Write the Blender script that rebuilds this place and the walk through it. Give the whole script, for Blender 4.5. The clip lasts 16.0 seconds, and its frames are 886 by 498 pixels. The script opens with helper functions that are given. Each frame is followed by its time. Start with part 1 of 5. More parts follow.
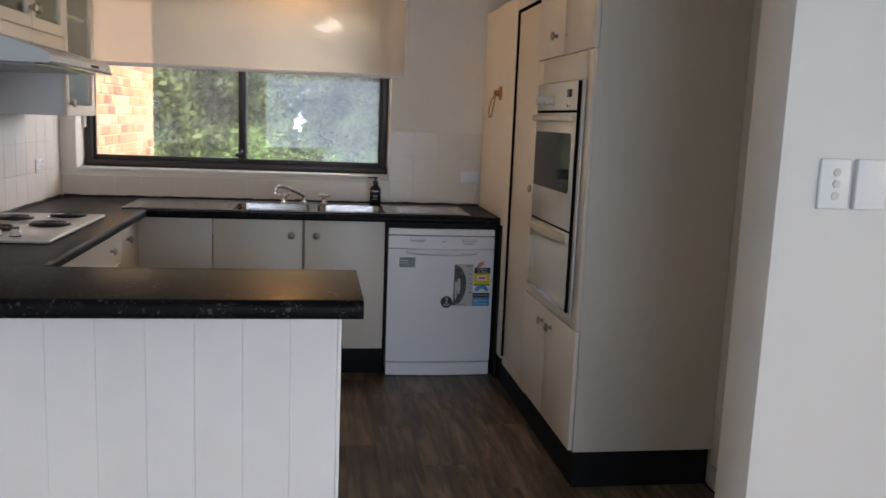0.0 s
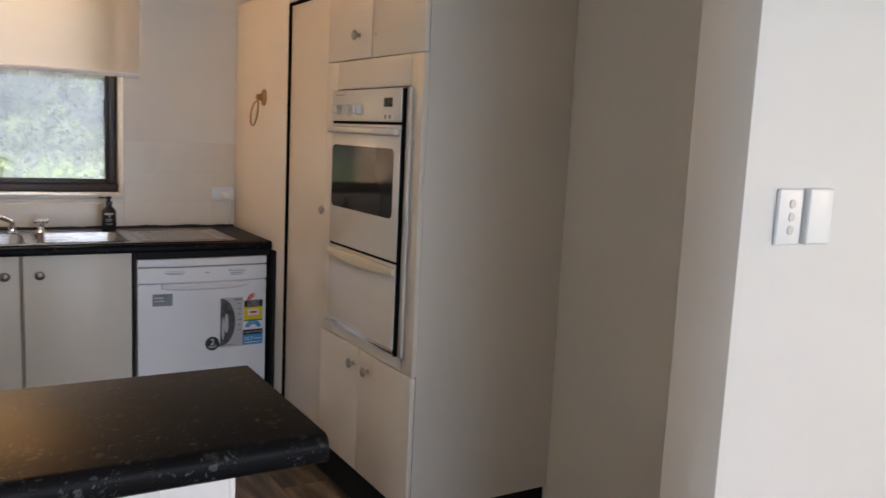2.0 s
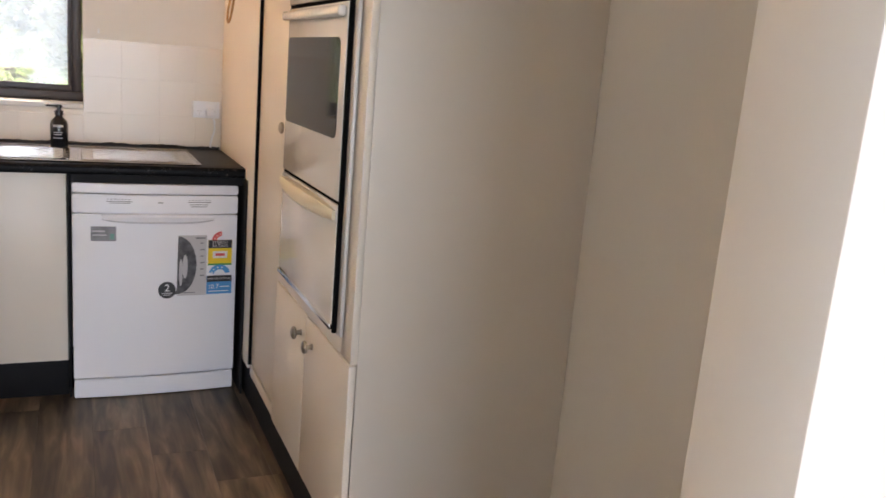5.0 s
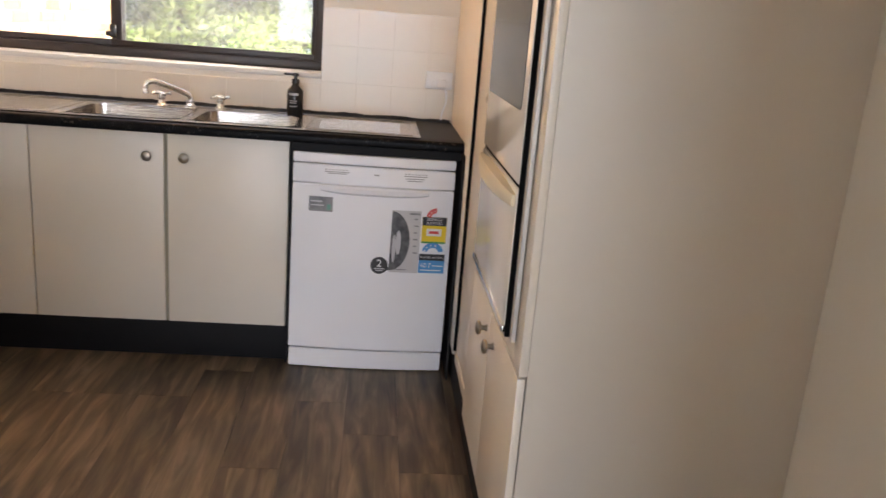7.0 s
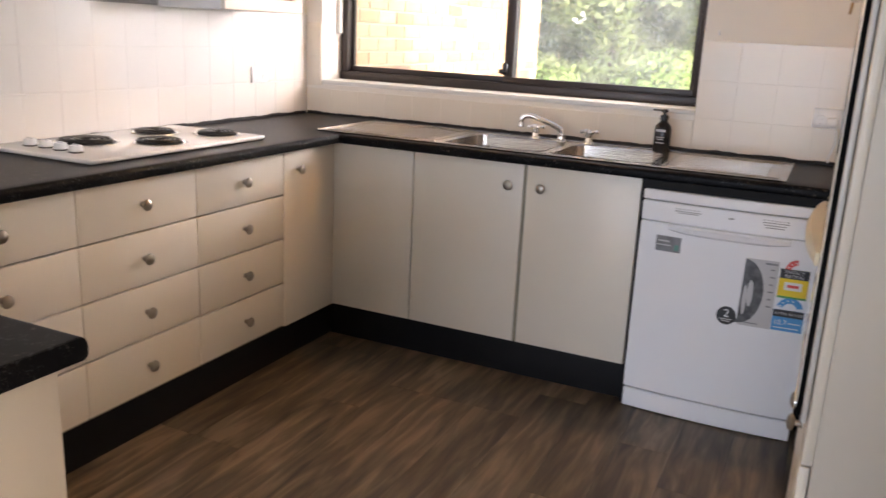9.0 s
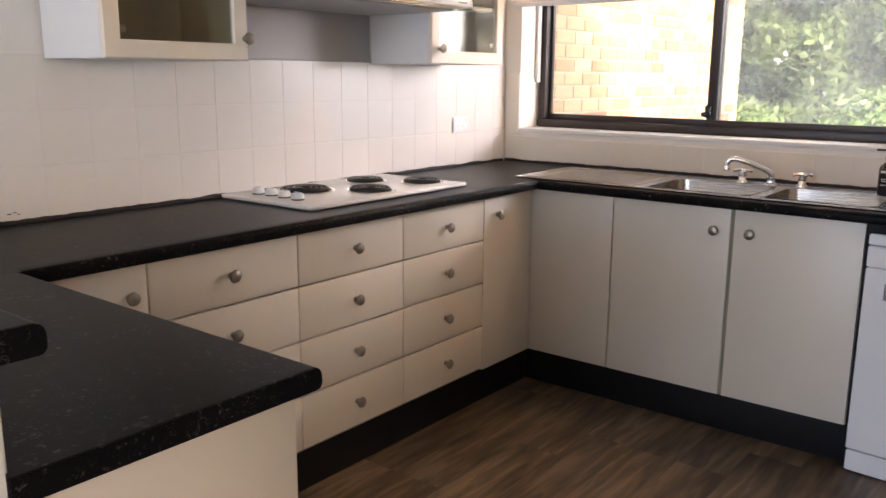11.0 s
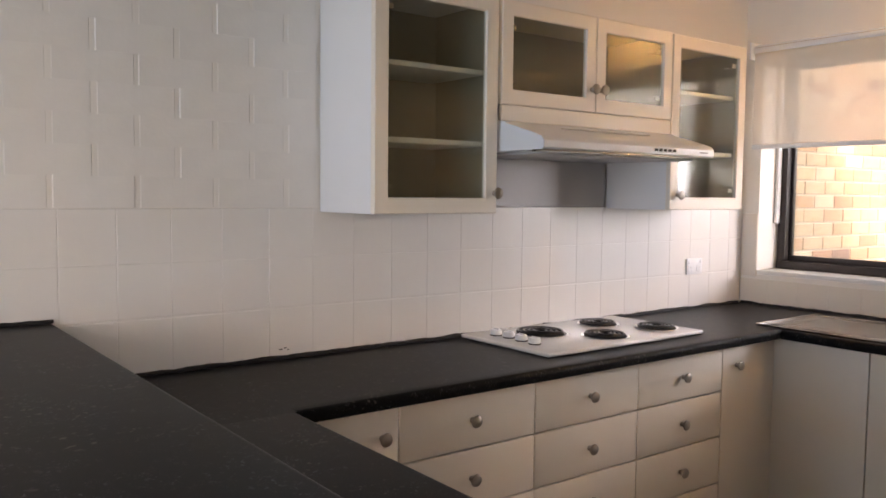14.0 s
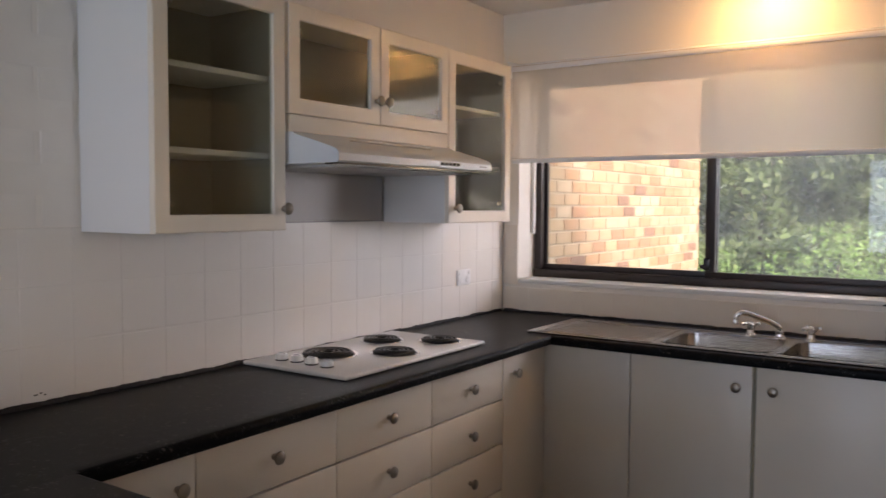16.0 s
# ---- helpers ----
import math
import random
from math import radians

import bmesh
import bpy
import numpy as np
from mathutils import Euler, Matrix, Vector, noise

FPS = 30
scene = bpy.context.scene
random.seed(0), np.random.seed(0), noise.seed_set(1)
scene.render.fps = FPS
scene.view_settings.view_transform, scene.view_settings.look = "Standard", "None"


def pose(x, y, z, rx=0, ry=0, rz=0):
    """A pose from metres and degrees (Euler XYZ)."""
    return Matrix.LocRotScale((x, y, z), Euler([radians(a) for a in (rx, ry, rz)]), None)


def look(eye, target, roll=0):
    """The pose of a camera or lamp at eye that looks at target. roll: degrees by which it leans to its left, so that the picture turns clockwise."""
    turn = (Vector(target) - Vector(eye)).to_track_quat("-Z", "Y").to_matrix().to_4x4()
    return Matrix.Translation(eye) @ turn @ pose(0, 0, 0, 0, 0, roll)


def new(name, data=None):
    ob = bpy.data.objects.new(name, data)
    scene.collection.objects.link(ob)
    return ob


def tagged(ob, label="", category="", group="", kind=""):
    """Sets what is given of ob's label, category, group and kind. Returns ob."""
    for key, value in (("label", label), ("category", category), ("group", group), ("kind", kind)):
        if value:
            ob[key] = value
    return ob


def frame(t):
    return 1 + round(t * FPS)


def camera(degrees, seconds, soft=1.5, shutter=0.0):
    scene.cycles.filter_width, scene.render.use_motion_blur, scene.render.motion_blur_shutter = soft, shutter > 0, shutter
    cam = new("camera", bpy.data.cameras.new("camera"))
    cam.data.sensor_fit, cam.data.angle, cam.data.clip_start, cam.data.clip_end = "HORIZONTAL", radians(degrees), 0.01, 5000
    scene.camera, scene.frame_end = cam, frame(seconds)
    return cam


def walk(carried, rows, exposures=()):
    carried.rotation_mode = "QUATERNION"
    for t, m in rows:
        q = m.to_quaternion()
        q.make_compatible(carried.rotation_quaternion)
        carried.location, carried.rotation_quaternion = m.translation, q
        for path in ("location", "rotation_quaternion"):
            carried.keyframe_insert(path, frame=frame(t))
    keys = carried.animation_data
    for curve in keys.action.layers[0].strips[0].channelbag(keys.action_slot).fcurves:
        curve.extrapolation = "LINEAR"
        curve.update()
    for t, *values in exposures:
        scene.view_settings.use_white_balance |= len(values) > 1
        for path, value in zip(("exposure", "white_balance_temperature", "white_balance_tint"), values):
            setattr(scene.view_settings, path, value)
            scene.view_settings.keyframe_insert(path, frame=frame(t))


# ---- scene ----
cam = camera(56.7, 16.0, 1.5, 0.3)
EXPOSURES = [(0.0, 1.22, 6600, 20), (1.0, 1.6, 6750, 21), (2.0, 1.76, 6850, 22), (3.0, 1.95, 6700, 23), (5.5, 2.57, 7550, 25), (6.5, 2.48, 7650, 25), (7.0, 2.54, 7600, 25), (8.0, 2.6, 7300, 25), (9.0, 2.4, 7150, 25), (12.5, 2.07, 6900, 25), (13.5, 2.0, 6900, 25), (14.0, 1.83, 6850, 25), (14.5, 1.55, 6850, 25), (15.0, 1.5, 6650, 25), (16.0, 1.2, 6700, 25)]
PATH = [
    (0, (1.484, 0.156, 1.435), (1.79, 2.108, 1.126), 2.3),
    (0.5, (1.39, 0.322, 1.439), (1.869, 2.241, 1.141), 2.2),
    (1, (1.339, 0.481, 1.445), (1.99, 2.35, 1.156), 2.9),
    (1.5, (1.241, 0.648, 1.445), (2.071, 2.445, 1.156), 2.8),
    (2, (1.188, 0.801, 1.46), (2.205, 2.501, 1.185), 2.7),
    (2.5, (1.213, 0.908, 1.437), (2.35, 2.531, 1.164), 3.1),
    (3, (1.338, 1.026, 1.421), (2.513, 2.618, 1.13), 3.6),
    (3.2, (1.364, 1.061, 1.429), (2.523, 2.66, 1.112), 3.7),
    (5.3, (1.962, 1.399, 1.342), (2.642, 3.226, 0.899), 5.0),
    (5.5, (1.988, 1.408, 1.349), (2.567, 3.267, 0.892), 4.9),
    (6, (2.045, 1.495, 1.333), (2.474, 3.389, 0.857), 3.6),
    (6.5, (2.077, 1.567, 1.326), (2.441, 3.471, 0.831), 3.2),
    (7, (2.172, 1.619, 1.324), (2.35, 3.541, 0.798), 4.6),
    (7.5, (2.261, 1.673, 1.32), (2.174, 3.605, 0.813), 4.1),
    (8, (2.353, 1.684, 1.322), (2.04, 3.593, 0.815), 3.6),
    (8.5, (2.407, 1.696, 1.336), (1.855, 3.548, 0.822), 3.4),
    (9, (2.45, 1.695, 1.347), (1.638, 3.449, 0.834), 2.8),
    (9.2, (2.455, 1.696, 1.349), (1.551, 3.406, 0.84), 2.6),
    (11.3, (2.413, 1.642, 1.338), (1.162, 3.151, 0.936), 0.4),
    (11.5, (2.415, 1.631, 1.352), (1.127, 3.107, 0.949), 0.4),
    (12, (2.402, 1.605, 1.358), (0.996, 2.976, 0.978), 0.4),
    (12.5, (2.391, 1.58, 1.368), (0.873, 2.833, 1.012), 0.6),
    (13, (2.386, 1.569, 1.391), (0.803, 2.754, 1.086), 0.5),
    (13.5, (2.38, 1.565, 1.415), (0.777, 2.741, 1.196), 0.7),
    (14, (2.38, 1.559, 1.446), (0.789, 2.764, 1.309), 0.6),
    (14.5, (2.385, 1.562, 1.465), (0.824, 2.809, 1.365), 0.6),
    (15, (2.349, 1.54, 1.467), (0.866, 2.878, 1.364), 0.7),
    (15.5, (2.226, 1.524, 1.461), (0.906, 3.023, 1.359), 0.6),
    (16, (2.14, 1.511, 1.461), (1.023, 3.166, 1.353), 0.3),
]
walk(cam, [(t, look(eye, target, roll)) for t, eye, target, roll in PATH], EXPOSURES)

# ---- world, sun, lamps ----
world = bpy.data.worlds.new("sky")
scene.world = world
world.use_nodes = True
wn, wl = world.node_tree.nodes, world.node_tree.links
sky = wn.new("ShaderNodeTexSky")
sky.sky_type, sky.sun_disc = "NISHITA", False
SUN_FROM = Vector((0.86, -0.42, 0.66)).normalized()
sky.sun_elevation = math.asin(SUN_FROM.z)
sky.sun_rotation = math.atan2(SUN_FROM.x, SUN_FROM.y)
sky.air_density, sky.dust_density = 1.0, 6.0
wl.new(sky.outputs[0], wn["Background"].inputs[0])
wn["Background"].inputs[1].default_value = 0.15

sun = new("sun", bpy.data.lights.new("sun", "SUN"))
sun.data.energy, sun.data.angle, sun.data.color = 2.1, radians(9.0), (1.0, 0.95, 0.87)
sun.matrix_world = look(SUN_FROM * 30, (0, 0, 0))


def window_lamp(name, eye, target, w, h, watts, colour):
    """Area lamp that stands in for sky light through an opening."""
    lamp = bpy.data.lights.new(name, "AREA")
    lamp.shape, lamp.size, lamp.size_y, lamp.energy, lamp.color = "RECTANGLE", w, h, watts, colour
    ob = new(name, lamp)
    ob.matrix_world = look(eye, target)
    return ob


# Unseen area lamp outside the window, added to brighten hob wall and drawers.
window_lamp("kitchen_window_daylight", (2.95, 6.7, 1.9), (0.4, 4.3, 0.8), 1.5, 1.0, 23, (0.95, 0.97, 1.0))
# Warm lamp in an assumed, unseen opening, added to brighten the hob run.
window_lamp("east_window_daylight", (5.53, -1.2, 1.3), (0, -1.2, 1.3), 3.6, 2.0, 8, (1.0, 0.91, 0.80))
window_lamp("south_window_daylight", (2.3, -3.93, 1.25), (2.3, 0, 1.25), 3.4, 2.1, 43, (0.57, 0.765, 1.0))

# ---- materials ----


def material(name, colour, rough=0.5, metal=0.0, vary=0.06, scale=6.0, grain=0.0, grain_scale=200.0, spec=0.5, per_object=0.0, streak=(1, 1, 1), dirt=0.0, uneven=0.05):
    """A painted, plastic or metal surface: broad and fine colour variation, uneven gloss, fine relief."""
    m = bpy.data.materials.new(name)
    m.use_nodes = True
    n, l = m.node_tree.nodes, m.node_tree.links
    b = n["Principled BSDF"]
    b.inputs["Metallic"].default_value = metal
    b.inputs["Specular IOR Level"].default_value = spec
    tc = n.new("ShaderNodeTexCoord")
    mp = n.new("ShaderNodeMapping")
    mp.inputs["Scale"].default_value = streak
    l.new(tc.outputs["Object"], mp.inputs[0])
    big = n.new("ShaderNodeTexNoise")
    big.inputs["Scale"].default_value, big.inputs["Detail"].default_value = scale, 5
    l.new(mp.outputs[0], big.inputs[0])
    ramp = n.new("ShaderNodeMapRange")
    ramp.inputs[1].default_value, ramp.inputs[2].default_value = 0.25, 0.75
    ramp.inputs[3].default_value, ramp.inputs[4].default_value = 1 - vary, 1 + vary
    l.new(big.outputs[0], ramp.inputs[0])
    mul = n.new("ShaderNodeMix")
    mul.data_type, mul.blend_type = "RGBA", "MULTIPLY"
    mul.inputs[0].default_value = 1
    mul.inputs[6].default_value = (*colour, 1)
    l.new(ramp.outputs[0], mul.inputs[7])
    out = mul.outputs[2]
    if per_object:
        info = n.new("ShaderNodeObjectInfo")
        r2 = n.new("ShaderNodeMapRange")
        r2.inputs[3].default_value, r2.inputs[4].default_value = 1 - per_object, 1 + per_object
        l.new(info.outputs["Random"], r2.inputs[0])
        m2 = n.new("ShaderNodeMix")
        m2.data_type, m2.blend_type = "RGBA", "MULTIPLY"
        m2.inputs[0].default_value = 1
        l.new(out, m2.inputs[6])
        l.new(r2.outputs[0], m2.inputs[7])
        out = m2.outputs[2]
    if dirt:
        spots = n.new("ShaderNodeTexNoise")
        spots.inputs["Scale"].default_value, spots.inputs["Detail"].default_value = 23, 8
        l.new(tc.outputs["Object"], spots.inputs[0])
        sr = n.new("ShaderNodeMapRange")
        sr.inputs[1].default_value, sr.inputs[2].default_value, sr.inputs[4].default_value = 0.62, 0.75, dirt
        l.new(spots.outputs[0], sr.inputs[0])
        m3 = n.new("ShaderNodeMix")
        m3.data_type = "RGBA"
        l.new(sr.outputs[0], m3.inputs[0])
        l.new(out, m3.inputs[6])
        m3.inputs[7].default_value = (colour[0] * 0.5, colour[1] * 0.45, colour[2] * 0.38, 1)
        out = m3.outputs[2]
    l.new(out, b.inputs["Base Color"])
    rr = n.new("ShaderNodeMapRange")
    rr.inputs[3].default_value, rr.inputs[4].default_value = max(0.02, rough - uneven), rough + uneven
    l.new(big.outputs[0], rr.inputs[0])
    l.new(rr.outputs[0], b.inputs["Roughness"])
    if grain:
        fine = n.new("ShaderNodeTexNoise")
        fine.inputs["Scale"].default_value, fine.inputs["Detail"].default_value = grain_scale, 3
        l.new(mp.outputs[0], fine.inputs[0])
        bump = n.new("ShaderNodeBump")
        bump.inputs["Strength"].default_value, bump.inputs["Distance"].default_value = grain, 0.002
        l.new(fine.outputs[0], bump.inputs["Height"])
        l.new(bump.outputs[0], b.inputs["Normal"])
    return m


WALL = material("white_wall_paint", (0.78, 0.765, 0.735), 0.55, vary=0.03, scale=2.5, grain=0.08, grain_scale=130)
WALL_CREAM = material("cream_wall_paint", (0.81, 0.765, 0.69), 0.55, vary=0.03, scale=2.5, grain=0.08, grain_scale=130)
BRICK_PAINT = material("painted_brick", (0.76, 0.75, 0.73), 0.5, vary=0.04, scale=9, grain=0.2, grain_scale=70, per_object=0.015)
CEILING = material("ceiling_paint", (0.8, 0.79, 0.76), 0.7, vary=0.02, scale=2, grain=0.2)
TILE = material("painted_tile", (0.78, 0.77, 0.75), 0.24, vary=0.02, scale=4, grain=0.12, grain_scale=40, per_object=0.008)
TILE_CREAM = material("cream_painted_tile", (0.78, 0.71, 0.61), 0.24, vary=0.02, scale=4, grain=0.12, grain_scale=40, per_object=0.008)
CABINET = material("cream_cabinet_paint", (0.78, 0.715, 0.62), 0.36, vary=0.025, scale=3, grain=0.1, grain_scale=60)
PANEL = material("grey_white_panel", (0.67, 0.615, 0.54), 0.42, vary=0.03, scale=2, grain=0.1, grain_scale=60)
DOOR_CREAM = material("cream_door_paint", (0.80, 0.745, 0.655), 0.38, vary=0.025, scale=3, grain=0.1, grain_scale=60)
HOOD_WHITE = material("hood_enamel", (0.74, 0.77, 0.80), 0.3, vary=0.02, scale=3)
UPPER = material("white_cabinet_paint", (0.78, 0.785, 0.79), 0.4, vary=0.02, scale=3, grain=0.1, grain_scale=60)
# Olive brown, darkened to hold the dimness of cabinet interiors.
INSIDE_DIM = material("cabinet_inside_dim", (0.29, 0.265, 0.195), 0.6, vary=0.08, scale=3)
BOARD = material("white_board_paint", (0.80, 0.81, 0.82), 0.45, vary=0.03, scale=5, grain=0.15, grain_scale=70, per_object=0.015)
TOE = material("black_toe_board", (0.011, 0.011, 0.012), 0.6, spec=0.15, vary=0.2, scale=6, grain=0.2)
# Near-black with almost no gloss: the shade of narrow gaps as a colour.
GAP_SHADE = material("gap_shade_black", (0.006, 0.006, 0.006), 0.95, vary=0.2, spec=0.02)
SEAL = material("black_sealant", (0.008, 0.008, 0.008), 0.55, vary=0.2, scale=30, grain=0.6, grain_scale=60)
ENAMEL = material("white_enamel", (0.80, 0.80, 0.80), 0.16, vary=0.02, scale=3)
APPLIANCE = material("white_appliance", (0.89, 0.90, 0.93), 0.18, vary=0.02, scale=2)
OVEN_WHITE = material("cream_white_enamel", (0.78, 0.75, 0.69), 0.07, vary=0.02, scale=3, uneven=0.02)
OVEN_GLASS = material("dark_oven_glass", (0.022, 0.021, 0.020), 0.06, vary=0.1, scale=3, spec=0.15)
CHROME = material("chrome", (0.75, 0.74, 0.72), 0.13, 1.0, vary=0.05, scale=20)
NICKEL = material("satin_nickel", (0.38, 0.34, 0.29), 0.38, 1.0, vary=0.12, scale=40)
STEEL = material("brushed_steel", (0.46, 0.435, 0.41), 0.16, 1.0, vary=0.06, scale=8, grain=0.25, grain_scale=300, streak=(0.05, 1, 1))
ALUMINIUM = material("satin_aluminium", (0.62, 0.605, 0.58), 0.45, 0.15, vary=0.05, scale=10, grain=0.1)
BRASS = material("worn_brass", (0.42, 0.24, 0.10), 0.35, 1.0, vary=0.2, scale=40)
COIL = material("black_coil", (0.012, 0.012, 0.012), 0.42, vary=0.3, scale=60, grain=0.4)
PLASTIC = material("white_plastic", (0.80, 0.82, 0.84), 0.3, vary=0.02, scale=5)
CREAM = material("cream_plastic", (0.80, 0.70, 0.50), 0.35, vary=0.04, scale=8)
GREY = material("grey_plastic", (0.35, 0.35, 0.35), 0.4, vary=0.1)
SHEET = material("grey_sheet", (0.40, 0.40, 0.405), 0.4, vary=0.05, scale=3, streak=(1, 0.1, 1))
GREYISH = material("aged_white_plastic", (0.62, 0.61, 0.60), 0.35, vary=0.03)
BLACK = material("black_plastic", (0.01, 0.01, 0.012), 0.25, vary=0.2)
FRAME = material("dark_bronze_frame", (0.032, 0.022, 0.019), 0.42, vary=0.2, scale=8, grain=0.1)
INK_YELLOW = material("label_yellow", (0.85, 0.62, 0.03), 0.4)
INK_BLUE = material("label_blue", (0.05, 0.30, 0.62), 0.4)
INK_RED = material("label_red", (0.75, 0.08, 0.07), 0.4)
INK_GREEN = material("label_green", (0.05, 0.30, 0.08), 0.4)
INK_WHITE = material("label_white", (0.8, 0.8, 0.8), 0.4)
INK_SILVER = material("label_silver", (0.55, 0.54, 0.55), 0.3, vary=0.05)
INK_DARK = material("label_dark", (0.02, 0.02, 0.022), 0.4)
INK_TEAL = material("label_teal", (0.12, 0.30, 0.24), 0.4)
INK_PHOTO = material("photo_print", (0.085, 0.085, 0.09), 0.3, vary=0.8, scale=34)
INK_GREY = material("label_grey", (0.22, 0.22, 0.23), 0.35, vary=0.3, scale=40)
MORTAR_BROWN = material("brown_brick", (0.20, 0.12, 0.08), 0.9, vary=0.3, scale=9, grain=0.8)
ROOF_TILE = material("roof_tile", (0.06, 0.055, 0.055), 0.8, vary=0.4, scale=3, grain=1.0, grain_scale=4)
MORTAR = material("mortar", (0.44, 0.37, 0.28), 0.9, vary=0.1, scale=30, grain=0.6)
EAVE = material("eave_paint", (0.6, 0.57, 0.52), 0.7, vary=0.06)
BARK = material("bark", (0.11, 0.085, 0.065), 0.9, vary=0.35, scale=9, grain=1.0, grain_scale=30, streak=(1, 1, 0.25))
GRASS = material("grass", (0.10, 0.15, 0.04), 0.95, vary=0.4, scale=0.9, grain=1.0, grain_scale=8)


def laminate():
    """Black laminate with scattered pale mineral flecks."""
    m = material("speckled_black_laminate", (0.006, 0.006, 0.0068), 0.36, vary=0.25, scale=3, spec=0.07, uneven=0.02)
    n, l = m.node_tree.nodes, m.node_tree.links
    b = n["Principled BSDF"]
    base = b.inputs["Base Color"].links[0].from_socket
    tc = n.new("ShaderNodeTexCoord")
    last = base
    for scale, cut, tint in ((70, 0.16, (0.062, 0.068, 0.073)), (140, 0.20, (0.052, 0.048, 0.046)), (42, 0.13, (0.076, 0.069, 0.060))):
        warp = n.new("ShaderNodeTexNoise")
        warp.inputs["Scale"].default_value = scale * 0.8
        add = n.new("ShaderNodeMix")
        add.data_type, add.blend_type = "RGBA", "LINEAR_LIGHT"
        add.inputs[0].default_value = 0.02
        l.new(tc.outputs["Object"], warp.inputs[0])
        l.new(tc.outputs["Object"], add.inputs[6])
        l.new(warp.outputs[1], add.inputs[7])
        v = n.new("ShaderNodeTexVoronoi")
        v.inputs["Scale"].default_value = scale
        l.new(add.outputs[2], v.inputs[0])
        r = n.new("ShaderNodeMapRange")
        r.inputs[1].default_value, r.inputs[2].default_value, r.inputs[3].default_value, r.inputs[4].default_value = cut, cut + 0.12, 1, 0
        l.new(v.outputs["Distance"], r.inputs[0])
        patch = n.new("ShaderNodeTexNoise")
        patch.inputs["Scale"].default_value = scale * 0.22
        l.new(tc.outputs["Object"], patch.inputs[0])
        pr = n.new("ShaderNodeMapRange")
        pr.inputs[1].default_value, pr.inputs[2].default_value = 0.46, 0.64
        l.new(patch.outputs[0], pr.inputs[0])
        both = n.new("ShaderNodeMath")
        both.operation = "MULTIPLY"
        l.new(r.outputs[0], both.inputs[0])
        l.new(pr.outputs[0], both.inputs[1])
        mix = n.new("ShaderNodeMix")
        mix.data_type = "RGBA"
        l.new(both.outputs[0], mix.inputs[0])
        l.new(last, mix.inputs[6])
        mix.inputs[7].default_value = (*tint, 1)
        last = mix.outputs[2]
    l.new(last, b.inputs["Base Color"])
    return m


LAMINATE = laminate()


def plank_vinyl():
    """Brown wood-look vinyl: grain drawn along the plank, knots, a tone for each plank."""
    m = bpy.data.materials.new("wood_look_vinyl")
    m.use_nodes = True
    n, l = m.node_tree.nodes, m.node_tree.links
    b = n["Principled BSDF"]
    tc, info = n.new("ShaderNodeTexCoord"), n.new("ShaderNodeObjectInfo")
    shift = n.new("ShaderNodeVectorMath")
    shift.operation = "MULTIPLY_ADD"
    shift.inputs[1].default_value = (1, 1, 1)
    scale = n.new("ShaderNodeVectorMath")
    scale.operation = "SCALE"
    scale.inputs[0].default_value = (7, 31, 13)
    l.new(info.outputs["Random"], scale.inputs["Scale"])
    l.new(tc.outputs["Object"], shift.inputs[0])
    l.new(scale.outputs[0], shift.inputs[2])
    mp = n.new("ShaderNodeMapping")
    mp.inputs["Scale"].default_value = (1, 0.11, 1)
    l.new(shift.outputs[0], mp.inputs[0])
    grain = n.new("ShaderNodeTexNoise")
    grain.inputs["Scale"].default_value, grain.inputs["Detail"].default_value, grain.inputs["Distortion"].default_value = 26, 7, 0.6
    l.new(mp.outputs[0], grain.inputs[0])
    mp2 = n.new("ShaderNodeMapping")
    mp2.inputs["Scale"].default_value = (1, 0.35, 1)
    l.new(shift.outputs[0], mp2.inputs[0])
    cloud = n.new("ShaderNodeTexNoise")
    cloud.inputs["Scale"].default_value, cloud.inputs["Detail"].default_value = 7, 3
    l.new(mp2.outputs[0], cloud.inputs[0])
    mixv = n.new("ShaderNodeMath")
    mixv.operation = "MULTIPLY_ADD"
    mixv.inputs[1].default_value = 0.36
    l.new(cloud.outputs[0], mixv.inputs[0])
    half = n.new("ShaderNodeMath")
    half.operation = "MULTIPLY"
    half.inputs[1].default_value = 0.74
    l.new(grain.outputs[0], half.inputs[0])
    l.new(half.outputs[0], mixv.inputs[2])
    ramp = n.new("ShaderNodeValToRGB")
    e = ramp.color_ramp.elements
    e[0].position, e[0].color = 0.40, (0.046, 0.033, 0.022, 1)
    e[1].position, e[1].color = 0.69, (0.26, 0.194, 0.130, 1)
    mid = e.new(0.55)
    mid.color = (0.132, 0.095, 0.061, 1)
    l.new(mixv.outputs[0], ramp.inputs[0])
    tone = n.new("ShaderNodeMapRange")
    tone.inputs[3].default_value, tone.inputs[4].default_value = 0.72, 1.22
    l.new(info.outputs["Random"], tone.inputs[0])
    mul = n.new("ShaderNodeMix")
    mul.data_type, mul.blend_type = "RGBA", "MULTIPLY"
    mul.inputs[0].default_value = 1
    l.new(ramp.outputs[0], mul.inputs[6])
    l.new(tone.outputs[0], mul.inputs[7])
    l.new(mul.outputs[2], b.inputs["Base Color"])
    rr = n.new("ShaderNodeMapRange")
    rr.inputs[3].default_value, rr.inputs[4].default_value = 0.36, 0.55
    l.new(grain.outputs[0], rr.inputs[0])
    l.new(rr.outputs[0], b.inputs["Roughness"])
    bump = n.new("ShaderNodeBump")
    bump.inputs["Strength"].default_value, bump.inputs["Distance"].default_value = 0.2, 0.001
    l.new(grain.outputs[0], bump.inputs["Height"])
    l.new(bump.outputs[0], b.inputs["Normal"])
    return m


VINYL = plank_vinyl()


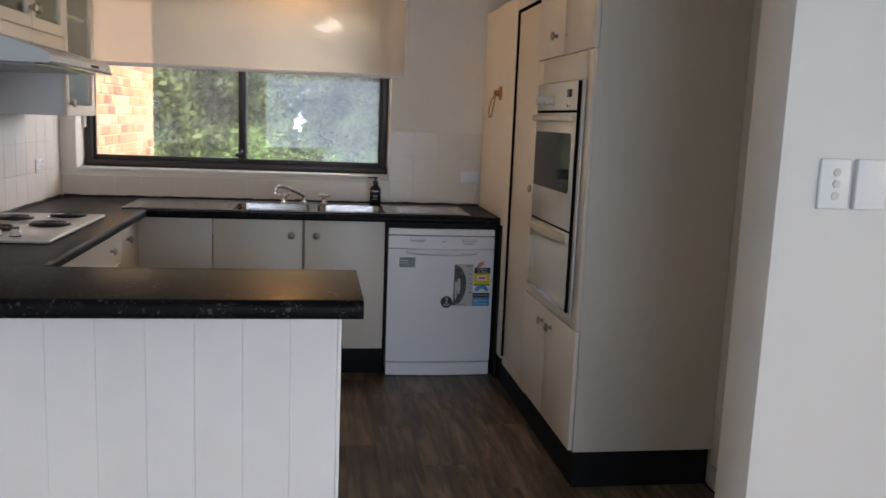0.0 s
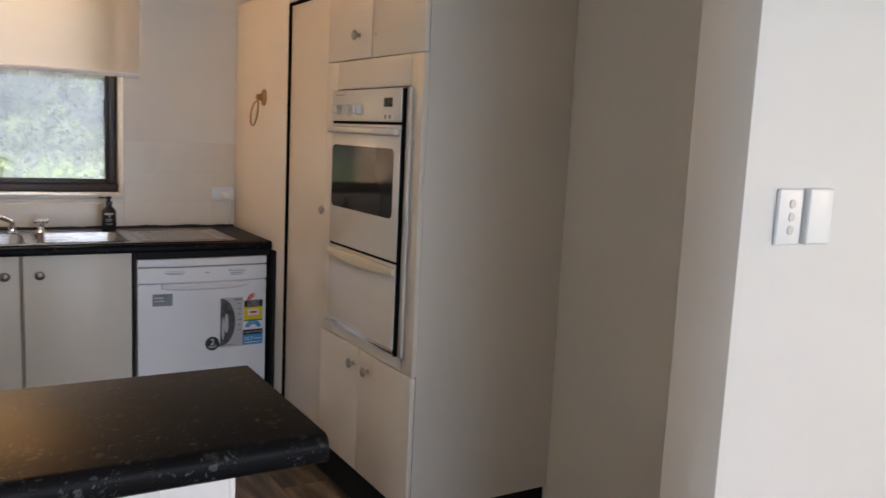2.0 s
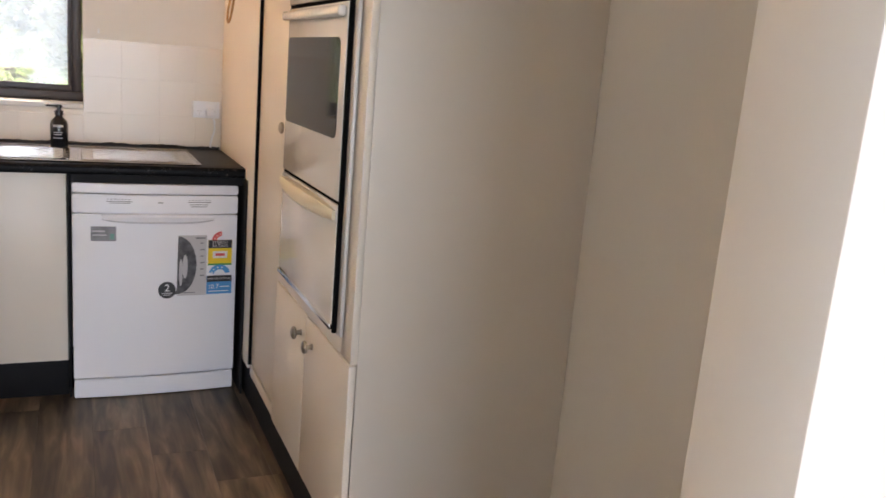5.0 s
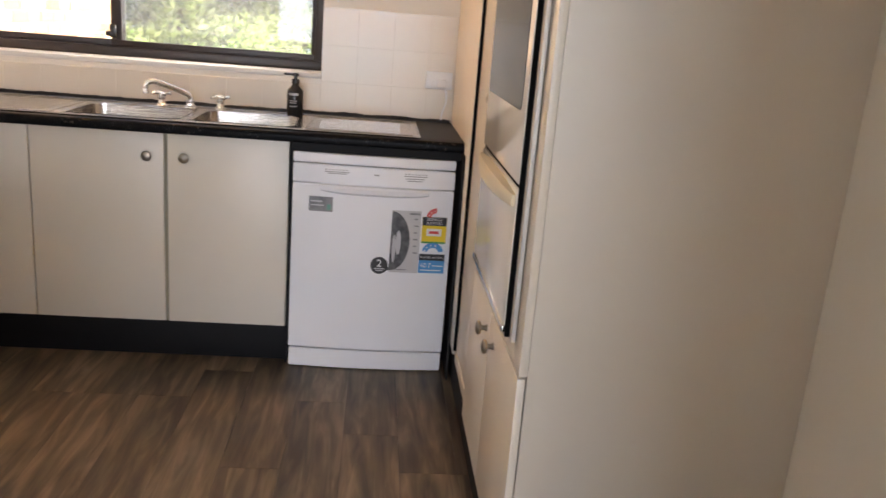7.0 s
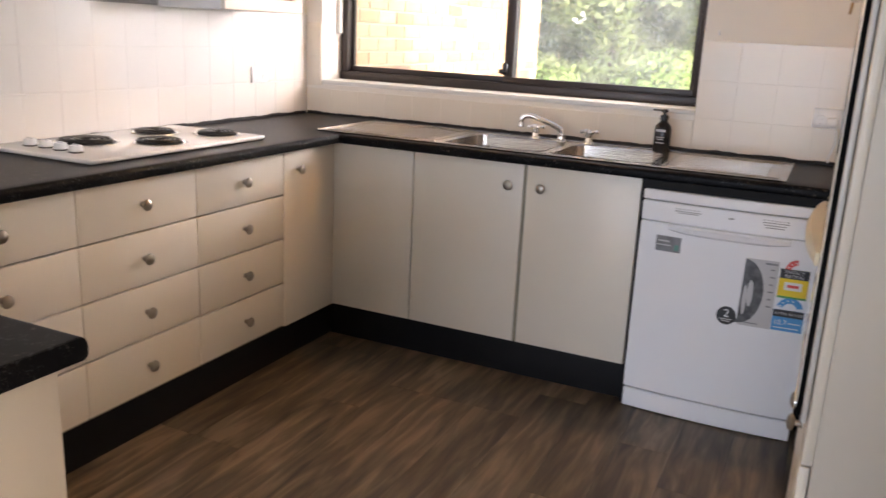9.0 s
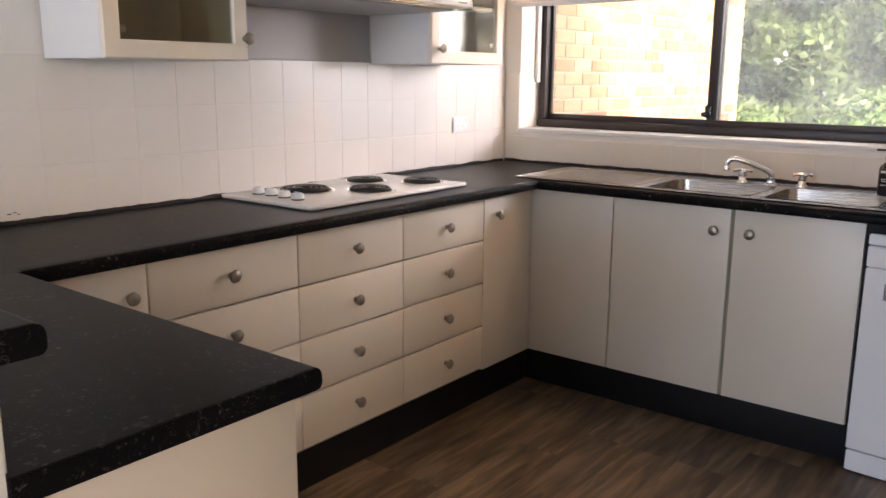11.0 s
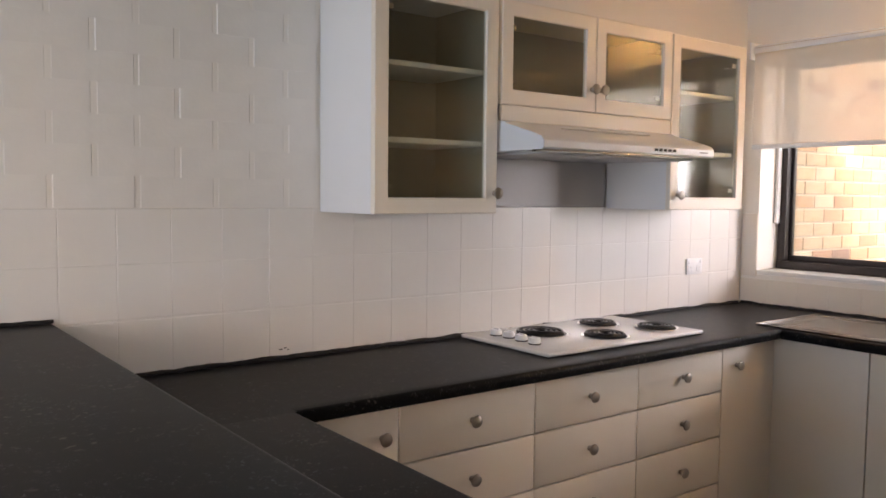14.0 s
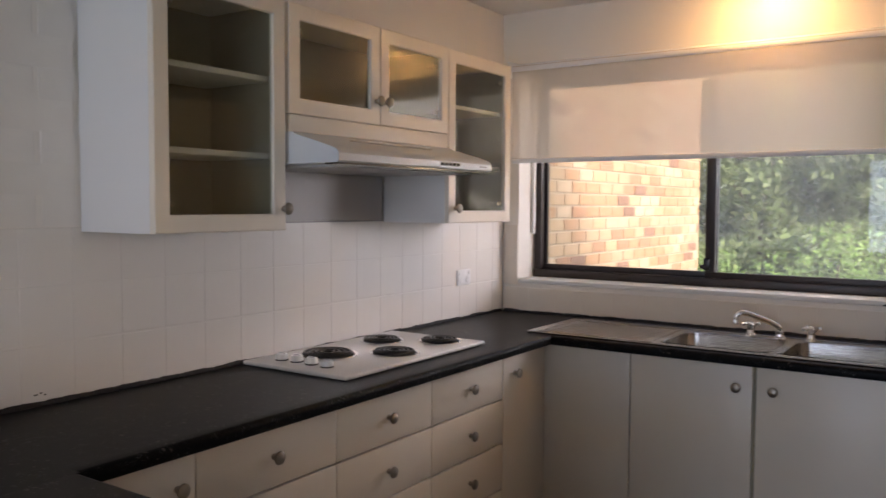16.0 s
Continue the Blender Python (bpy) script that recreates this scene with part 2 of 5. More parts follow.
def clay_brick():
    """Cream, orange and red-brown face bricks, a colour for each brick, blotched."""
    m = material("clay_brick", (0.5, 0.36, 0.22), 0.85, vary=0.18, scale=14, grain=0.9, grain_scale=60)
    n, l = m.node_tree.nodes, m.node_tree.links
    b = n["Principled BSDF"]
    info = n.new("ShaderNodeObjectInfo")
    ramp = n.new("ShaderNodeValToRGB")
    ramp.color_ramp.interpolation = "CONSTANT"
    e = ramp.color_ramp.elements
    e[0].color, e[1].position, e[1].color = (0.46, 0.325, 0.205, 1), 0.30, (0.50, 0.38, 0.265, 1)
    for at, c in ((0.48, (0.43, 0.255, 0.145, 1)), (0.72, (0.36, 0.195, 0.115, 1)), (0.86, (0.23, 0.13, 0.09, 1)), (0.93, (0.48, 0.335, 0.20, 1))):
        e.new(at).color = c
    l.new(info.outputs["Random"], ramp.inputs[0])
    mul = b.inputs["Base Color"].links[0].from_node
    l.new(ramp.outputs[0], mul.inputs[6])
    return m


CLAY = clay_brick()


def leaves_material(name, dark, light):
    m = bpy.data.materials.new(name)
    m.use_nodes = True
    n, l = m.node_tree.nodes, m.node_tree.links
    b = n["Principled BSDF"]
    geo = n.new("ShaderNodeNewGeometry")
    mix = n.new("ShaderNodeMix")
    mix.data_type = "RGBA"
    mix.inputs[6].default_value, mix.inputs[7].default_value = (*dark, 1), (*light, 1)
    l.new(geo.outputs["Random Per Island"], mix.inputs[0])
    tc, mass, span, mul = n.new("ShaderNodeTexCoord"), n.new("ShaderNodeTexNoise"), n.new("ShaderNodeMapRange"), n.new("ShaderNodeMix")
    mass.inputs["Scale"].default_value, mass.inputs["Detail"].default_value = 1.1, 2
    span.inputs[1].default_value, span.inputs[2].default_value, span.inputs[3].default_value, span.inputs[4].default_value = 0.36, 0.64, 0.5, 1.6
    mul.data_type, mul.blend_type = "RGBA", "MULTIPLY"
    mul.inputs[0].default_value = 1
    l.new(tc.outputs["Object"], mass.inputs[0])
    l.new(mass.outputs[0], span.inputs[0])
    l.new(mix.outputs[2], mul.inputs[6])
    l.new(span.outputs[0], mul.inputs[7])
    mix = mul
    l.new(mix.outputs[2], b.inputs["Base Color"])
    b.inputs["Roughness"].default_value = 0.55
    t = n.new("ShaderNodeBsdfTranslucent")
    l.new(mix.outputs[2], t.inputs[0])
    ms = n.new("ShaderNodeMixShader")
    ms.inputs[0].default_value = 0.5
    l.new(b.outputs[0], ms.inputs[1])
    l.new(t.outputs[0], ms.inputs[2])
    l.new(ms.outputs[0], n["Material Output"].inputs[0])
    return m


LEAF_DARK = leaves_material("gum_leaves", (0.11, 0.16, 0.075), (0.22, 0.30, 0.14))
LEAF_MID = leaves_material("shrub_leaves", (0.15, 0.21, 0.085), (0.25, 0.33, 0.14))
LEAF_LIGHT = leaves_material("hedge_leaves", (0.20, 0.34, 0.09), (0.29, 0.45, 0.14))


def glass(name, tint, rough=0.0):
    m = bpy.data.materials.new(name)
    m.use_nodes = True
    b = m.node_tree.nodes["Principled BSDF"]
    b.inputs["Base Color"].default_value = (*tint, 1)
    b.inputs["Transmission Weight"].default_value = 1
    b.inputs["Roughness"].default_value = rough
    b.inputs["IOR"].default_value = 1.45
    return m




def veiled(name, tint, veil, colour):
    """Window glass with a pale translucent veil mixed in, for haze over the view."""
    m = glass(name, tint)
    n, l = m.node_tree.nodes, m.node_tree.links
    film = n.new("ShaderNodeBsdfTranslucent")
    film.inputs[0].default_value = (*colour, 1)
    tc, spots = n.new("ShaderNodeTexCoord"), n.new("ShaderNodeTexNoise")
    spots.inputs["Scale"].default_value, spots.inputs["Detail"].default_value = 4, 4
    l.new(tc.outputs["Object"], spots.inputs[0])
    r = n.new("ShaderNodeMapRange")
    r.inputs[1].default_value, r.inputs[2].default_value, r.inputs[3].default_value, r.inputs[4].default_value = 0.3, 0.7, veil * 0.7, veil * 1.3
    l.new(spots.outputs[0], r.inputs[0])
    mix = n.new("ShaderNodeMixShader")
    l.new(r.outputs[0], mix.inputs[0])
    l.new(n["Principled BSDF"].outputs[0], mix.inputs[1])
    l.new(film.outputs[0], mix.inputs[2])
    l.new(mix.outputs[0], n["Material Output"].inputs[0])
    return m


# The pale veil paints haze over the view into both panes.
PANE_LEFT = veiled("veiled_window_glass", (0.97, 1.0, 0.98), 0.06, (0.85, 0.86, 0.80))
PANE_RIGHT = veiled("hazy_window_glass", (0.94, 1.0, 0.98), 0.06, (0.80, 0.88, 0.86))
CABINET_GLASS = glass("cabinet_glass", (0.72, 0.73, 0.61), 0.05)


def blind_cloth():
    """Cream sunscreen weave: lets light through, and a little of the view."""
    m = bpy.data.materials.new("sunscreen_cloth")
    m.use_nodes = True
    n, l = m.node_tree.nodes, m.node_tree.links
    b = n["Principled BSDF"]
    b.inputs["Base Color"].default_value = (0.68, 0.58, 0.48, 1)
    b.inputs["Roughness"].default_value = 0.7
    t = n.new("ShaderNodeBsdfTranslucent")
    t.inputs[0].default_value = (0.82, 0.74, 0.63, 1)
    v = n.new("ShaderNodeBsdfTransparent")
    v.inputs[0].default_value = (0.95, 0.88, 0.80, 1)
    a, c = n.new("ShaderNodeMixShader"), n.new("ShaderNodeMixShader")
    a.inputs[0].default_value = 0.36
    c.inputs[0].default_value = 0.22
    l.new(b.outputs[0], a.inputs[1])
    l.new(t.outputs[0], a.inputs[2])
    l.new(a.outputs[0], c.inputs[1])
    l.new(v.outputs[0], c.inputs[2])
    l.new(c.outputs[0], n["Material Output"].inputs[0])
    return m


CLOTH = blind_cloth()


def glow(name, colour, strength):
    m = bpy.data.materials.new(name)
    m.use_nodes = True
    b = m.node_tree.nodes["Principled BSDF"]
    b.inputs["Emission Color"].default_value = (*colour, 1)
    b.inputs["Emission Strength"].default_value = strength
    return m


BULB = glow("warm_bulb", (1.0, 0.56, 0.19), 150)

# ---- shape helpers ----


def box(bm, a, b, bevel=0.0, seg=2):
    vs = [bm.verts.new((x, y, z)) for x in (a[0], b[0]) for y in (a[1], b[1]) for z in (a[2], b[2])]
    fs = [bm.faces.new([vs[i] for i in q]) for q in ((0, 1, 3, 2), (4, 6, 7, 5), (0, 4, 5, 1), (2, 3, 7, 6), (0, 2, 6, 4), (1, 5, 7, 3))]
    if bevel:
        edges = list({e for f in fs for e in f.edges})
        bmesh.ops.bevel(bm, geom=edges, offset=bevel, segments=seg, profile=0.5, affect="EDGES")
    return bm


def solid(a, b, bevel=0.0, seg=2):
    return box(bmesh.new(), a, b, bevel, seg)


def rings(bm, loops, close=True, cap=True):
    """Skins a row of vertex loops (lists of points)."""
    made = [[bm.verts.new(p) for p in loop] for loop in loops]
    k = len(made[0])
    for one, two in zip(made, made[1:]):
        for i in range(k if close else k - 1):
            bm.faces.new((one[i], one[(i + 1) % k], two[(i + 1) % k], two[i]))
    if cap:
        bm.faces.new(made[0][::-1])
        bm.faces.new(made[-1])
    return bm


def lathe(bm, at, axis, profile, seg=20):
    """Turned shape: profile is (distance along the axis, radius)."""
    axis = Vector(axis).normalized()
    u = axis.orthogonal().normalized()
    v = axis.cross(u)
    at = Vector(at)
    loops = [[at + axis * d + (u * math.cos(2 * math.pi * i / seg) + v * math.sin(2 * math.pi * i / seg)) * r for i in range(seg)] for d, r in profile]
    return rings(bm, loops)


def tube(bm, points, radius, seg=10, cap=True):
    """A round bar along points; radius a number or one a point."""
    points = [Vector(p) for p in points]
    radii = radius if isinstance(radius, (list, tuple)) else [radius] * len(points)
    loops, u = [], None
    for i, p in enumerate(points):
        way = (points[min(i + 1, len(points) - 1)] - points[max(i - 1, 0)]).normalized()
        u = way.orthogonal().normalized() if u is None else (u - way * u.dot(way)).normalized()
        v = way.cross(u)
        loops.append([p + (u * math.cos(2 * math.pi * k / seg) + v * math.sin(2 * math.pi * k / seg)) * radii[i] for k in range(seg)])
    return rings(bm, loops, cap=cap)


def prism(bm, outline, axis, lo, hi):
    """Extrudes a closed outline of 2D points along axis 0, 1 or 2."""
    def put(p, d):
        q = list(p)
        q.insert(axis, d)
        return q
    return rings(bm, [[put(p, lo) for p in outline], [put(p, hi) for p in outline]])


def base_of(ob):
    while ob.parent:
        ob = ob.parent
    return ob.location


def mesh_of(name, bm, mat, shift, smooth=None):
    bmesh.ops.recalc_face_normals(bm, faces=bm.faces)
    bmesh.ops.translate(bm, verts=bm.verts, vec=-Vector(shift))
    areas = sorted(f.calc_area() for f in bm.faces)
    limit = 6 * areas[len(areas) // 2]
    for f in bm.faces:
        f.smooth = f.calc_area() <= limit
    me = bpy.data.meshes.new(name)
    bm.to_mesh(me)
    bm.free()
    me.materials.append(mat)
    me.set_sharp_from_angle(angle=radians(smooth or 35))
    return me


def thing(name, at, label, category, group="", kind=""):
    ob = new(name)
    ob.empty_display_size = 0.05
    ob.location = at
    return tagged(ob, label, category, group, kind)


def part(name, bm, mat, parent, label=""):
    ob = new(name, mesh_of(name, bm, mat, base_of(parent)))
    ob.parent = parent
    return tagged(ob, label)


def single(name, bm, mat, at, label, category, group="", kind=""):
    ob = new(name, mesh_of(name, bm, mat, at))
    ob.location = at
    return tagged(ob, label, category, group, kind)


def structure(name, bm, mat, label):
    return single(name, bm, mat, (0, 0, 0), label, "", kind="structure")


def text_part(name, body, size, m, mat, parent, label=""):
    """Flat lettering in the built-in font."""
    cu = bpy.data.curves.new(name, "FONT")
    cu.body, cu.size, cu.extrude, cu.align_x, cu.align_y = body, size, 0.0004, "CENTER", "CENTER"
    ob = new(name, cu)
    bpy.context.view_layer.update()
    me = bpy.data.meshes.new_from_object(ob.evaluated_get(bpy.context.evaluated_depsgraph_get()))
    bpy.data.objects.remove(ob)
    me.transform(Matrix.Translation(-base_of(parent)) @ m)
    me.materials.clear()
    me.materials.append(mat)
    out = new(name, me)
    out.parent = parent
    return tagged(out, label)


# ---- the plan ----
CEIL = 2.435
NORTH = 5.235      # inner face of the window wall
BENCH = 0.911      # worktop height
BAR = 1.085        # raised bar height
TALL_X = 2.488     # front of the oven cupboard
PX = 2.513         # front of the pantry beside it
WIN = (0.095, 1.925, 1.060, 2.14)

# ---- structure ----
bm = bmesh.new()
box(bm, (-0.12, NORTH, -0.05), (WIN[0], NORTH + 0.26, CEIL + 0.3))
box(bm, (WIN[1], NORTH, -0.05), (3.3, NORTH + 0.26, CEIL + 0.3))
box(bm, (WIN[0], NORTH, -0.05), (WIN[1], NORTH + 0.26, WIN[2]))
box(bm, (WIN[0], NORTH, WIN[3]), (WIN[1], NORTH + 0.26, CEIL + 0.3))
wall_north = structure("wall_north", bm, WALL_CREAM, "white painted kitchen wall with a wide window opening")
wall_west = structure("wall_west", solid((-0.16, -4.2, -0.05), (-0.002, NORTH, CEIL + 0.3)), WALL, "white painted wall, bare brick above tiles")
wall_alcove = structure("wall_alcove", solid((3.10, 2.035, -0.05), (3.3, NORTH, CEIL + 0.3)), WALL_CREAM, "white painted wall at the back of the fridge recess")
wall_switch = structure("wall_switch", solid((2.518, 1.885, -0.05), (5.6, 2.035, CEIL + 0.3), 0.003), WALL, "white painted partition wall carrying light switches")
# This opening is assumed and out of view; it only admits light.
bm = bmesh.new()
box(bm, (5.6, -4.2, -0.05), (5.75, -3.05, CEIL + 0.3))
box(bm, (5.6, 0.65, -0.05), (5.75, 2.035, CEIL + 0.3))
box(bm, (5.6, -3.05, -0.05), (5.75, 0.65, 0.25))
box(bm, (5.6, -3.05, 2.35), (5.75, 0.65, CEIL + 0.3))
wall_east = structure("wall_east", bm, WALL, "plain white living room wall with an assumed, unseen wide window opening")
bm = bmesh.new()
box(bm, (-0.16, -4.2, -0.05), (0.5, -4.0, CEIL + 0.3))
box(bm, (4.1, -4.2, -0.05), (5.75, -4.0, CEIL + 0.3))
box(bm, (0.5, -4.2, 2.35), (4.1, -4.0, CEIL + 0.3))
wall_south = structure("wall_south", bm, WALL, "plain white living room wall with a wide opening")
ceiling = structure("ceiling", solid((-0.16, -4.2, CEIL), (5.75, NORTH, CEIL + 0.2)), CEILING, "flat white painted ceiling")
floor = structure("floor", solid((-0.16, -4.2, -0.1), (5.75, NORTH, -0.003)), TOE, "wood-look vinyl plank floor in dark brown")
structure("baseboard", solid((3.086, 2.036, 0), (3.099, 3.14, 0.09), 0.003), UPPER, "white painted baseboard in the fridge recess")

# ---- window ----
window = thing("window_1", (1.016, NORTH + 0.15, WIN[2]), "dark bronze aluminium sliding window with two panes", "window", kind="structure")
FY = NORTH + 0.165
x0, x1, z0, z1 = WIN
for nm, a, b in (("frame_bottom", (x0, FY, z0 + 0.022), (x1, FY + 0.075, z0 + 0.062)), ("frame_top", (x0, FY, z1 - 0.04), (x1, FY + 0.075, z1)),
                 ("frame_side", (x0 + 0.006, FY, z0 + 0.062), (x0 + 0.045, FY + 0.075, z1 - 0.04)), ("frame_side", (x1 - 0.045, FY, z0 + 0.062), (x1 - 0.006, FY + 0.075, z1 - 0.04))):
    part(nm, solid(a, b, 0.003), FRAME, window)
for sx0, sx1, yy in ((x0 + 0.045, 1.05, FY + 0.04), (1.0, x1 - 0.045, FY + 0.012)):
    sash = part("sash", box(box(box(solid((sx0, yy, z0 + 0.062), (sx1, yy + 0.024, z0 + 0.09), 0.002), (sx0, yy, z1 - 0.07), (sx1, yy + 0.024, z1 - 0.04), 0.002),
                                (sx0, yy, z0 + 0.09), (sx0 + (0.016 if sx0 < 0.5 else 0.045), yy + 0.024, z1 - 0.07), 0.002), (sx1 - (0.045 if sx0 < 0.5 else 0.016), yy, z0 + 0.09), (sx1, yy + 0.024, z1 - 0.07), 0.002), FRAME, window)
    pane = part("pane", solid((sx0 + 0.012, yy + 0.010, z0 + 0.085), (sx1 - 0.012, yy + 0.014, z1 - 0.065)), PANE_LEFT if sx0 < 0.5 else PANE_RIGHT, sash)
    pane.visible_shadow = False
part("latch", box(solid((1.0, FY - 0.016, z0 + 0.10), (1.028, FY + 0.01, z0 + 0.155), 0.004), (0.985, FY - 0.02, z0 + 0.105), (1.012, FY - 0.006, z0 + 0.125), 0.003), BLACK, window)
part("window_sill", solid((x0 + 0.001, NORTH - 0.0015, z0 + 0.0005), (x1 - 0.001, FY + 0.02, z0 + 0.022), 0.003), WALL, window, "white painted sill")
part("stop_bead", solid((x0 + 0.002, FY - 0.035, z0 + 0.25), (x0 + 0.018, FY - 0.001, z1), 0.003), WALL, window)

# ---- roller blind ----
blind = thing("roller_blind", (1.04, 5.14, 2.13), "cream sunscreen roller blind drawn half down over the window", "blind")
bm = bmesh.new()
rings(bm, [[(x, 5.135 + 0.0025 * math.sin(x * 7) * k, 2.15 - 0.47 * k) for k in (0, 0.3, 0.6, 1)] for x in np.linspace(0.108, 1.988, 25)], close=False, cap=False)
cloth = part("cloth", bm, CLOTH, blind)
part("roller", lathe(bmesh.new(), (0.1, 5.16, 2.135), (1, 0, 0), [(0, 0.028), (1.893, 0.028)]), UPPER, blind)
part("bottom_rail", solid((0.108, 5.129, 1.668), (1.988, 5.143, 1.69), 0.005), UPPER, blind)
for bx in (0.088, 1.996):
    part("bracket", solid((bx, 5.12, 2.095), (bx + 0.008, NORTH, 2.175), 0.002), PLASTIC, blind)
bm = bmesh.new()
for i in range(44):
    bmesh.ops.create_icosphere(bm, subdivisions=1, radius=0.0035, matrix=Matrix.Translation((2.012, 5.16 + (0.012 if i % 2 else 0), 2.13 - 0.0075 * i)))
part("chain", bm, PLASTIC, blind)

# ---- ceiling light over the sink ----
LAX, LAY = 1.32, 5.02
lamp = thing("ceiling_light", (LAX, LAY, CEIL), "small round ceiling can with a warm glowing bulb", "lamp")
part("holder", lathe(bmesh.new(), (LAX, LAY, CEIL), (0, 0, -1), [(0, 0.05), (0.012, 0.05), (0.018, 0.028), (0.03, 0.026)]), PLASTIC, lamp)
part("bulb", lathe(bmesh.new(), (LAX, LAY, CEIL - 0.03), (0, 0, -1), [(0, 0.013), (0.012, 0.016), (0.028, 0.026), (0.042, 0.03), (0.055, 0.026), (0.064, 0.014), (0.067, 0.002)]), BULB, lamp, "glowing warm bulb")
# Unseen sleeve, added to keep the bulb's reflection out of the cabinet glass.
bm = bmesh.new()
rings(bm, [[(LAX + rr * math.cos(a), LAY + rr * math.sin(a), CEIL - dz) for a in np.linspace(0, 2 * math.pi, 29)[:-1]] for rr, dz in ((0.058, 0.001), (0.062, 0.066), (0.060, 0.067), (0.056, 0.001))], cap=False)
part("shade", bm, PLASTIC, lamp, "white cylindrical shade, added unseen to screen the bulb")

# ---- worktops ----


def holed(bm, xs, ys, holes, z0, z1):
    """A slab over a grid of cells, left open at some of them."""
    grid = {(i, j): bm.verts.new((x, y, z1)) for i, x in enumerate(xs) for j, y in enumerate(ys)}
    faces = [bm.faces.new((grid[i, j], grid[i + 1, j], grid[i + 1, j + 1], grid[i, j + 1])) for i in range(len(xs) - 1) for j in range(len(ys) - 1) if (i, j) not in holes]
    down = bmesh.ops.extrude_face_region(bm, geom=faces)
    bmesh.ops.translate(bm, verts=[v for v in down["geom"] if isinstance(v, bmesh.types.BMVert)], vec=(0, 0, z0 - z1))
    bm.faces.ensure_lookup_table()
    return bm



TOP0 = BENCH - 0.037
# the sink run leaves holes for the two bowls
BOWLS = ((1.035, 1.445), (1.487, 1.865))
BY0, BY1 = 4.70, 5.05


def nosed(bm, points, axis, lo, hi):
    return prism(bm, points, axis, lo, hi)


def nose_outline(front, back, z0, z1, r=0.016, sign=1):
    """Cross-section of a postformed worktop: a rounded front edge, a square back."""
    pts = [(back, z0), (back, z1)]
    for k in range(6):
        a = math.pi / 2 * k / 5
        pts.append((front + sign * (r - r * math.sin(a)), z1 - r + r * math.cos(a)))
    for k in range(5):
        a = math.pi / 2 * k / 4
        pts.append((front + sign * (0.010 - 0.010 * math.cos(a)), z0 + 0.010 - 0.010 * math.sin(a)))
    return pts


sink_top = thing("sink_worktop", (1.4, 4.9, TOP0), "black speckled laminate worktop holding the sink", "worktop")
part("front_edge", prism(bmesh.new(), nose_outline(4.60, BY0 - 0.0005, TOP0, BENCH), 0, 0.605, 2.4975), LAMINATE, sink_top)
part("slab", holed(bmesh.new(), (0.605, *BOWLS[0], *BOWLS[1], 2.4975), (BY0, BY1, NORTH - 0.002), {(1, 0), (3, 0)}, TOP0, BENCH), LAMINATE, sink_top)
# Black filler added where only shade lies between worktop and dishwasher lid.
part("under_rail", solid((1.874, 4.612, 0.8435), (2.490, 4.628, TOP0 - 0.0005)), TOE, sink_top, "added black strip in place of the shade above the dishwasher")
bm = bmesh.new()
box(bm, (0.002, 2.465, TOP0), (0.56, NORTH - 0.002, BENCH))
hob_top = thing("hob_worktop", (0.3, 3.8, TOP0), "black speckled laminate worktop holding the cooktop", "worktop")
part("slab", bm, LAMINATE, hob_top)
part("front_edge", prism(bmesh.new(), nose_outline(0.605, 0.56, TOP0, BENCH, sign=-1), 1, 2.465, NORTH - 0.002), LAMINATE, hob_top)
low_top = thing("peninsula_worktop", (0.8, 2.28, TOP0), "black speckled laminate worktop of the peninsula", "worktop")
part("slab", box(nosed(bmesh.new(), nose_outline(2.468, 2.008, TOP0, BENCH, sign=-1), 0, 0.605, 1.547), (0.002, 2.014, TOP0), (0.605, 2.465, BENCH)), LAMINATE, low_top)
part("end_strip", nosed(bmesh.new(), nose_outline(2.467, 2.009, TOP0 + 0.001, BENCH - 0.001, sign=-1), 0, 1.547, 1.5485), LAMINATE, low_top)
bar = thing("bar_top", (0.8, 1.88, BAR - 0.037), "black speckled laminate raised breakfast bar top", "bar top")
bm = bmesh.new()
half = nose_outline(1.703, 1.88, BAR - 0.037, BAR)
other = nose_outline(2.05, 1.88, BAR - 0.037, BAR, sign=-1)
ring_pts = half[2:] + other[2:][::-1]
part("slab", nosed(bm, ring_pts, 0, 0.002, 1.576), LAMINATE, bar)
part("end_strip", nosed(bmesh.new(), [(1.8765 + (y - 1.8765) * 0.995, BAR - 0.0185 + (z - BAR + 0.0185) * 0.96) for y, z in ring_pts], 0, 1.576, 1.5775), LAMINATE, bar)

# uneven black sealant along the walls


def sealant(name, p, q, label):
    p, q = Vector(p), Vector(q)
    n = max(4, int((q - p).length / 0.012))
    along = (q - p).normalized()
    side = Vector((-along.y, along.x, 0))
    loops = []
    for i in range(n + 1):
        at = p.lerp(q, i / n)
        h = 0.012 + 0.006 * noise.noise((i * 0.11, p.x * 9, 3.1)) + 0.003 * noise.noise((i * 0.6, 7.7, p.y))
        w = 0.0045 + 0.0015 * noise.noise((i * 0.25, 1.3, 5.0))
        loops.append([at - side * w, at + side * w, at + side * w + Vector((0, 0, h * 0.7)), at + side * w * 0.3 + Vector((0, 0, h)), at - side * w * 0.3 + Vector((0, 0, h)), at - side * w + Vector((0, 0, h * 0.7))])
    return single(name, rings(bmesh.new(), loops), SEAL, (*((p + q) / 2)[:2], BENCH), label, "sealant")


sealant("sealant", (0.012, 2.06, BENCH + 0.0005), (0.012, 5.21, BENCH + 0.0005), "uneven bead of black sealant between worktop and tiles")
sealant("sealant", (0.02, NORTH - 0.013, BENCH + 0.0005), (2.49, NORTH - 0.013, BENCH + 0.0005), "uneven bead of black sealant behind the sink")
